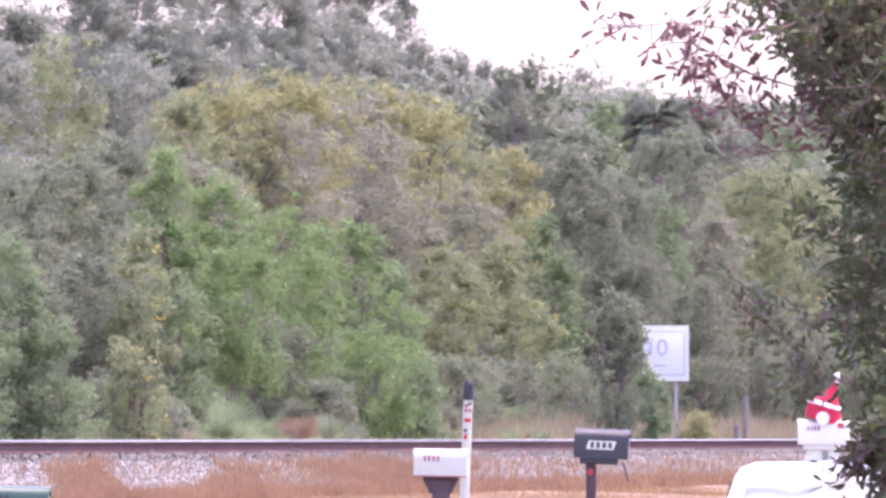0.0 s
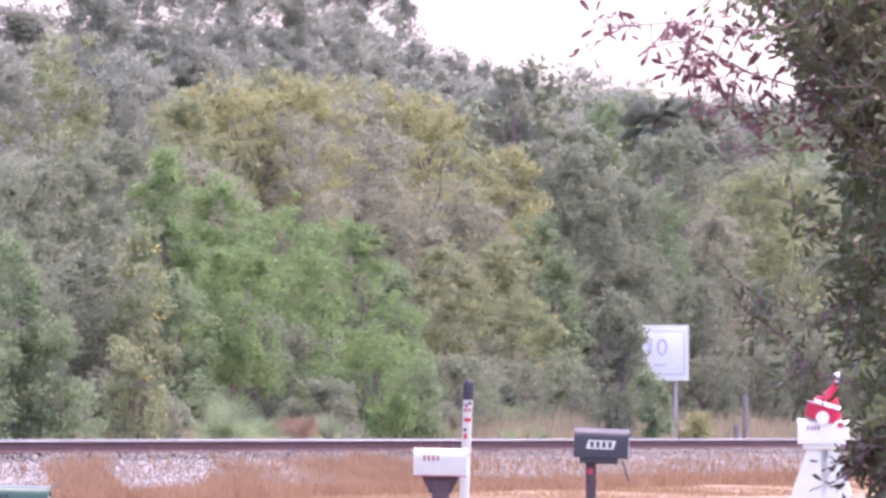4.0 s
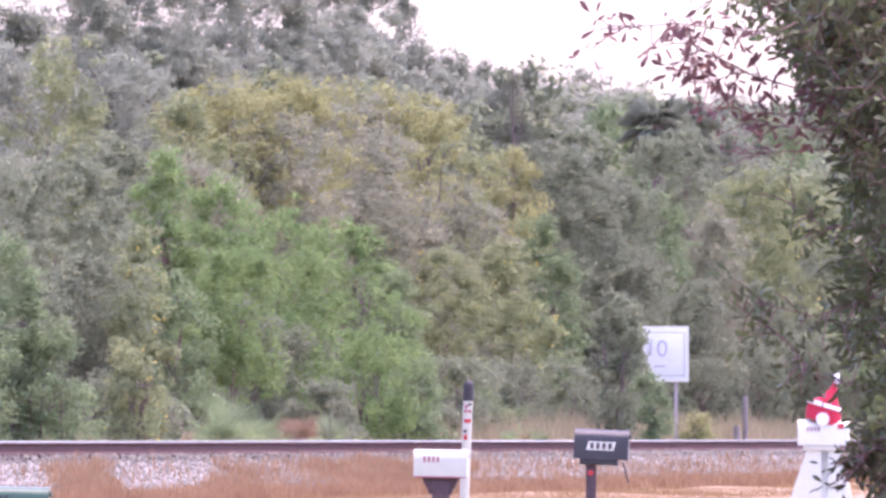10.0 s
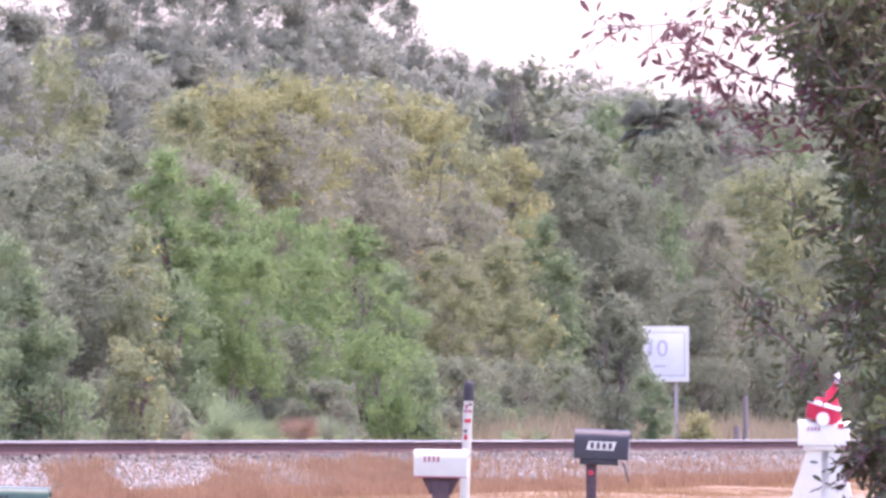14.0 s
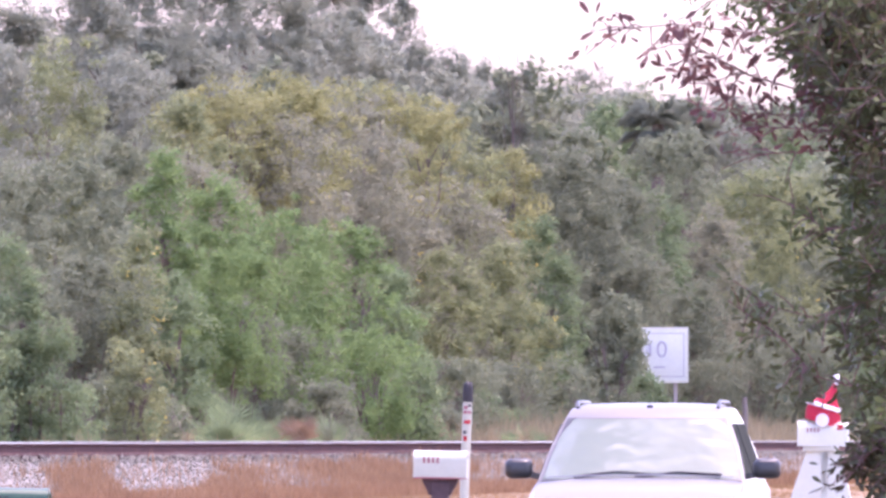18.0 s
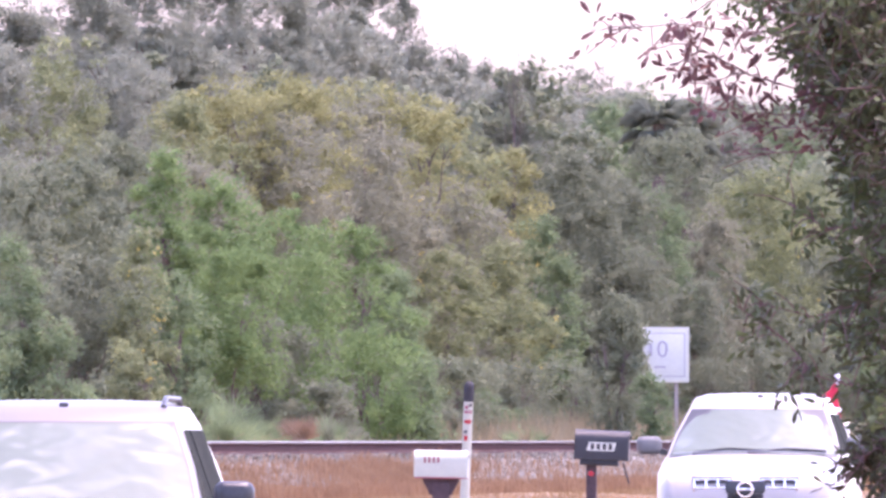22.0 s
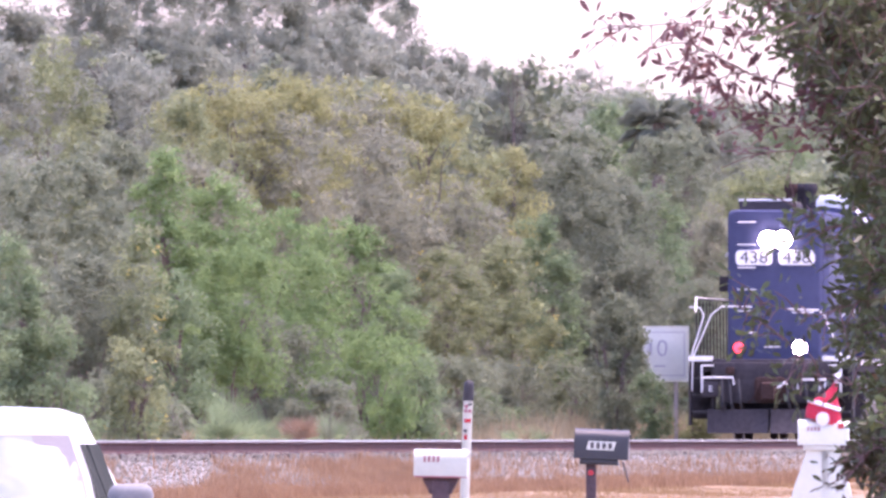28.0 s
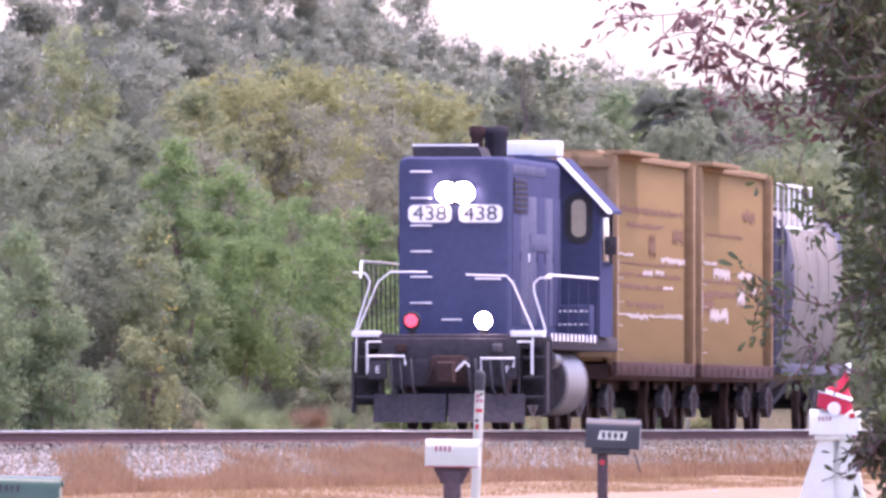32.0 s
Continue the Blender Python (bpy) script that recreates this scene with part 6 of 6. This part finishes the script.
BOX2 = build_tan_car(((4.0, 2.94, 3.0, 0.08), (6.7, 2.77, 3.9, 0.22), (12.3, 2.77, 3.5, 0.16), (11.4, 2.37, 1.8, 0.28), (6.1, 2.03, 4.3, 0.26), (14.2, 2.5, 1.6, 0.12)),
                     ((13.2, 3.84, 3.0, 0.26), (7.4, 3.45, 8.7, 0.08), (6.0, 2.4, 9.0, 0.14), (9.0, 2.62, 13.0, 0.08), (3.0, 2.2, 4.0, 0.3)))
HOPPER = build_hopper()


# ---- road vehicles ----
SILVER = mat("silver_car_paint", (0.15, 0.147, 0.132), (0.13, 0.127, 0.114), 0.4, 0.2, grain=200, stain=1.5, bump=0, coat=0.35)
PEARL = mat("white_car_paint", (0.34, 0.33, 0.295), (0.31, 0.3, 0.268), 0.3, grain=200, stain=1.5, bump=0, coat=0.35)
WINDSCREEN = glass("windscreen_glass", (0.12, 0.155, 0.118), 1.58)
SIDE_GLASS = mat("side_window_glass", (0.05, 0.057, 0.05), (0.036, 0.042, 0.038), 0.5, grain=20, stain=2, bump=0.02, spec=0.0)
BLACK_TRIM = mat("black_plastic", (0.03, 0.033, 0.032), (0.02, 0.022, 0.022), 0.35, grain=60, stain=4, bump=0.05)
CHROME = mat("chrome", (0.75, 0.75, 0.77), (0.65, 0.65, 0.67), 0.12, 0.95, grain=60, stain=4, bump=0)
LAMP_GLASS = mat("headlamp_lens", (0.6, 0.6, 0.62), (0.45, 0.45, 0.48), 0.08, 0.3, grain=30, stain=6, bump=0.1, coat=1.0)
MIRROR_GREY = mat("grey_mirror_shell", (0.16, 0.165, 0.155), (0.13, 0.135, 0.13), 0.5, grain=60, stain=4, bump=0.02, spec=0.2)
TAIL_RED = mat("tail_lamp_red", (0.4, 0.03, 0.03), (0.3, 0.02, 0.02), 0.12, bump=0, coat=1.0)


def build_car(name, label, paint, roof, half, glass_top, belt, front, back, y_wind, y_roof, y_back_roof, y_back, mirror_mat, rails, grille, lift=0.0, square=0.0):
    """A passenger car; the origin lies on the road below its mirrors, and it faces along -y."""
    ob = thing(name, Matrix(), label, "car", "cars on the road")

    def ring(y, hw, z0, z1, crown=0.03):
        pts = [(-hw * 0.86, z0), (-hw * 0.97, z0 + 0.08), (-hw, (z0 + z1) * 0.5), (-hw * 0.985, z1 - 0.12), (-hw * 0.93, z1 - 0.02), (-hw * 0.6, z1 + crown * 0.7), (0, z1 + crown)]
        pts = pts + [(-x, z) for x, z in reversed(pts[:-1])]
        return [(x, y, z) for x, z in pts]

    nose = [(front, half * 0.72, 0.3, 0.62 + lift), (front + 0.06, half * 0.84, 0.24, 0.74 + lift), (front + 0.22, half * 0.92, 0.2, 0.83 + lift), (front + 0.5, half * 0.97, 0.19, belt - 0.11),
            (y_wind - 0.35, half, 0.19, belt - 0.035), (y_wind + 0.05, half, 0.19, belt), (y_roof + 0.6, half, 0.19, belt + 0.02), (y_back - 0.3, half, 0.2, belt + 0.03), (back - 0.12, half * 0.95, 0.25, belt - 0.02), (back, half * 0.86, 0.35, belt - 0.16)]
    part("body", Form().loft([ring(*q) for q in nose]), paint, ob)

    # cabin: bowed screen, tapering sides
    zs = [belt - 0.02, belt + (glass_top - belt) * 0.5, glass_top, roof - 0.045, roof - 0.008, roof]
    hws = [half * (w + square * q) for w, q in ((0.93, 0), (0.845, 0.5), (0.735, 1.0), (0.68, 1.25), (0.56, 1.5), (0.3, 1.5))]
    yf = [y_wind, y_wind + (y_roof - y_wind) * 0.52, y_roof, y_roof + 0.13, y_roof + 0.42, y_roof + 0.8]
    yb = [y_back, y_back + (y_back_roof - y_back) * 0.5, y_back_roof, y_back_roof - 0.08, y_back_roof - 0.3, y_back_roof - 0.6]
    bow = 0.065

    def outline(hw, a, b, z):
        xs = [-1, -0.94, -0.8, -0.5, -0.2, 0.2, 0.5, 0.8, 0.94, 1]
        return [(x * hw, a + bow * x ** 4 + bow * x * x, z) for x in xs] + [(x * hw, b - 0.06 * x * x, z) for x in reversed(xs)]

    cabin = part("cabin", Form().loft([outline(h, a, b, z) for h, a, b, z in zip(hws, yf, yb, zs)]), paint, ob)

    def screen(name, mt, front_side, lo, hi, inset):
        rows = []
        for k in range(5):
            z = lo + (hi - lo) * k / 4
            hw, a, b = np.interp(z, zs, hws), np.interp(z, zs, yf), np.interp(z, zs, yb)
            rows.append([(x * (hw - inset), (a + bow * x ** 4 + bow * x * x - 0.03) if front_side else (b - 0.06 * x * x + 0.02), z) for x in (-1, -0.9, -0.7, -0.35, 0, 0.35, 0.7, 0.9, 1)])
        f = Form()
        n = 9
        vs = [p for r in rows for p in r]
        back_vs = [(x, y + (0.02 if front_side else -0.02), z) for x, y, z in vs]
        m = len(vs)
        fs = []
        for i in range(4):
            for j in range(n - 1):
                a = i * n + j
                fs += [(a, a + 1, a + n + 1, a + n), (m + a + n, m + a + n + 1, m + a + 1, m + a)]
        f.faces(vs + back_vs, fs)
        return part(name, f, mt, cabin)

    seal = screen("screen_seal", BLACK_TRIM, True, belt - 0.005, glass_top + 0.008, 0.022)
    f = screen("windscreen", WINDSCREEN, True, belt + 0.008, glass_top, 0.034)
    f.location.y = -0.006
    screen("rear_screen", WINDSCREEN, False, belt + 0.06, glass_top - 0.03, 0.09)
    for s in (1, -1):
        for y0, y1 in ((y_wind + 0.45, y_wind + 1.25), (y_wind + 1.33, y_back - 0.75)):
            vs = []
            for z, e in ((belt + 0.03, 0.0), (glass_top - 0.04, 1.0)):
                hw = np.interp(z, zs, hws)
                lo = max(y0, np.interp(z, zs, yf) + 0.34)
                for off in (0.028, -0.02):
                    vs += [(s * (hw + off), lo, z), (s * (hw + off), y1 - 0.1 * e, z)]
            part("side_window", Form().faces(vs, [(0, 1, 5, 4), (2, 6, 7, 3), (0, 4, 6, 2), (1, 3, 7, 5), (0, 2, 3, 1), (4, 5, 7, 6)]), SIDE_GLASS, cabin, smooth=False)
        # door mirror
        o = rounded(0.23, 0.165, 0.055, 5, 0, 0)
        mir = part("mirror", Form().loft([[(s * (half + 0.06) + x * k + s * 0.04, y, belt + 0.095 + z * k) for x, z in o] for y, k in ((-0.09, 0.55), (-0.07, 0.85), (-0.03, 1.0), (0.05, 0.98), (0.06, 0.9))]), mirror_mat, ob)
        part("mirror_arm", Form().loft([[(s * (half * 0.9), -0.05, belt + 0.0), (s * (half * 0.9), 0.05, belt + 0.0), (s * (half * 0.9), 0.05, belt + 0.05), (s * (half * 0.9), -0.05, belt + 0.05)], [(s * (half + 0.05), -0.03, belt + 0.03), (s * (half + 0.05), 0.03, belt + 0.03), (s * (half + 0.05), 0.03, belt + 0.08), (s * (half + 0.05), -0.03, belt + 0.08)]]), BLACK_TRIM, mir)
        if rails:
            part("roof_rail", Form().tube([(s * half * 0.63, y_roof + 0.25, roof - 0.045), (s * half * 0.635, y_roof + 0.34, roof - 0.005), (s * half * 0.63, y_roof + 0.55, roof + 0.008), (s * half * 0.63, y_back_roof - 0.4, roof + 0.005), (s * half * 0.63, y_back_roof - 0.2, roof - 0.04)], 0.017, 8), BLACK_TRIM, cabin)
        # lamps
        o = rounded(0.34, 0.17, 0.06, 4, s * half * 0.7, 0.72 + lift)
        part("headlight", Form().loft([[(x, front + 0.05 + 0.35 * abs(x / half) ** 3 + d, z) for x, z in o] for d in (0.02, 0.14)]), LAMP_GLASS, ob, "clear headlight")
        part("tail_light", Form().box((s * half * 0.8, back - 0.02, belt - 0.2), (0.22, 0.1, 0.2), 0.03), TAIL_RED, ob, "red tail light")
        for y in (front + 0.85, back - 0.85):
            wh = part("wheel", Form().disc((s * (half - 0.1), y, 0.34), (1, 0, 0), 0.34, 0.22, 28, 0.03), RUBBER, ob)
            part("rim", Form().disc((s * (half + 0.005), y, 0.34), (1, 0, 0), 0.23, 0.03, 20, 0.01), CHROME, wh)
            for k in range(5):
                a = 2 * math.pi * k / 5
                part("spoke", Form().box((s * (half + 0.022), y + 0.11 * math.cos(a), 0.34 + 0.11 * math.sin(a)), (0.015, 0.2, 0.05), 0.006, pose(0, 0, 0, math.degrees(a), 0, 0)), CHROME, wh)
    # bonnet gap, cowl, wipers
    part("cowl", Form().loft([[(x, y_wind + bow * (x / half) ** 2 - 0.05 + d, belt + 0.025 * (1 - (x / half) ** 2) + 0.012), (x, y_wind + bow * (x / half) ** 2 + 0.03 + d, belt + 0.03 * (1 - (x / half) ** 2) + 0.02)] for x, d in [(k / 8 * half * 0.84, 0) for k in range(-8, 9)]], cap=False, close=False), BLACK_TRIM, ob)
    for x0, x1, zt in ((-0.55, 0.12, 0.055), (-0.05, 0.66, 0.05)):
        w = lambda x, z: (x, np.interp(z, zs, yf) + bow * (x / hws[0]) ** 2 - 0.045, z)
        part("wiper", Form().tube([w(x0, belt + 0.03), w((x0 + x1) / 2, belt + 0.03 + zt * 0.7), w(x1, belt + 0.03 + zt * 0.3)], 0.011, 5), RUBBER, ob)
    # grille
    gb = Form().box((0, front + 0.04, 0.66 + lift), (0.36, 0.08, 0.2), 0.02)
    part("grille_centre", gb, BLACK_TRIM, ob)
    if grille:
        badge = part("emblem", Form().disc((0, front - 0.005, 0.68 + lift), (0, 1, 0), 0.08, 0.03, 24, 0.006), CHROME, ob, "round plain chrome emblem")
        part("emblem_recess", Form().disc((0, front - 0.02, 0.68 + lift), (0, 1, 0), 0.058, 0.008, 24, 0.002), BLACK_TRIM, badge)
        part("emblem_bar", Form().box((0, front - 0.027, 0.68 + lift), (0.15, 0.008, 0.028), 0.003), CHROME, badge)
        for s in (1, -1):
            back_plate = part("grille_recess", Form().box((s * 0.3, front + 0.075, 0.7 + lift), (0.36, 0.06, 0.19), 0.01), BLACK_TRIM, ob)
            for z in (0.62, 0.695, 0.77):
                part("grille_bar", Form().box((s * 0.3, front + 0.035, z + lift), (0.35, 0.03, 0.022), 0.005), CHROME, back_plate)
            for k in range(4):
                part("grille_bar", Form().box((s * (0.14 + k * 0.107), front + 0.033, 0.695 + lift), (0.022, 0.03, 0.17), 0.005), CHROME, back_plate)
    else:
        for z in (0.6, 0.66, 0.72):
            part("grille_bar", Form().box((0, front - 0.005, z + lift), (0.6, 0.03, 0.02), 0.005), CHROME, ob)
    part("bumper", Form().loft([[(x, front - 0.02 + 0.3 * abs(x / half) ** 3 + d, z) for x in np.linspace(-half * 0.93, half * 0.93, 9) for z in ((0.3, 0.5) if True else ())][::2] + [(x, front - 0.02 + 0.3 * abs(x / half) ** 3 + d, 0.52) for x in np.linspace(half * 0.93, -half * 0.93, 9)] for d in (0.0, 0.1)]), paint, ob)
    part("rear_view_mirror", Form().box((0, y_roof - 0.1, glass_top - 0.08), (0.2, 0.03, 0.06), 0.01), BLACK_TRIM, cabin)
    part("roof_antenna", Form().box((0.02, y_roof + 0.2, roof - 0.03), (0.05, 0.04, 0.03), 0.008), BLACK_TRIM, cabin)
    return ob


SUV = build_car("minivan", "silver minivan with dark mirrors and roof rails", SILVER, 1.715, 0.92, 1.585, 1.08, -1.6, 3.25, -0.35, 0.5, 2.75, 3.15, BLACK_TRIM, True, False)
CROSS = build_car("crossover_car", "white crossover car with split chrome grille", PEARL, 1.69, 0.85, 1.54, 1.12, -1.55, 3.0, -0.3, 0.5, 2.3, 2.9, MIRROR_GREY, False, True, 0.14)
SEDAN = build_car("sedan_car", "white sedan car seen driving away", PEARL, 1.4, 0.88, 1.31, 0.95, -1.75, 3.0, -0.35, 0.55, 1.9, 2.45, BLACK_TRIM, False, False, 0.0, 0.1)


def motions():
    # the train: steady speed along the straight track; seconds before the end times metres a second
    times = (0, 4, 8, 12, 16, 20, 24, 26, 28, 29, 30, 31, 32)
    for ob, back in ((LOCO, 0.0), (BOX1, 16.5), (BOX2, 35.1), (HOPPER, 53.7)):
        rows = []
        for t in times:
            p = at_track((32 - t) * 18.42 + back, 0, RAIL_Z)
            rows.append((t, pose(p.x, p.y, p.z, 0, 0, -TRACK_DEG)))
        walk(ob, rows)

    def drive(ob, d_at, speed, side, away=False, sink=0.0):
        rows = []
        for k in range(0, 65):
            t = k * 0.5
            d = d_at - speed * t if not away else d_at + speed * t
            x = lane_x(d) + (side if isinstance(side, float) else float(np.interp(d, [q[0] for q in side], [q[1] for q in side])))
            turn = math.degrees(math.atan2(lane_x(d + 4) - lane_x(d - 4), 8))
            rows.append((t, pose(x, d, road_z(max(d, 0)) + 0.02 - sink * float(np.interp(d, (131, 160), (1, 0))), 0, 0, -turn + (180 if away else 0))))
        walk(ob, rows)

    drive(SUV, 182.8 + 15.76 * 19, 15.76, ((115, -0.38), (120, -0.36), (127.6, -0.28), (135.5, -0.14), (151, -0.13), (159, -0.11), (167, -0.06), (183, -0.02), (206, 0.0)))
    drive(CROSS, 202.7 + 15.96 * 23, 15.96, ((123, -0.03), (155, 0.08), (163, 0.1), (171, 0.07), (187, -0.01), (203, -0.11), (217, -0.15), (235, -0.33), (300, -0.33)), sink=0.05)
    drive(SEDAN, 145.0, 19.0, 4.12, True)


motions()
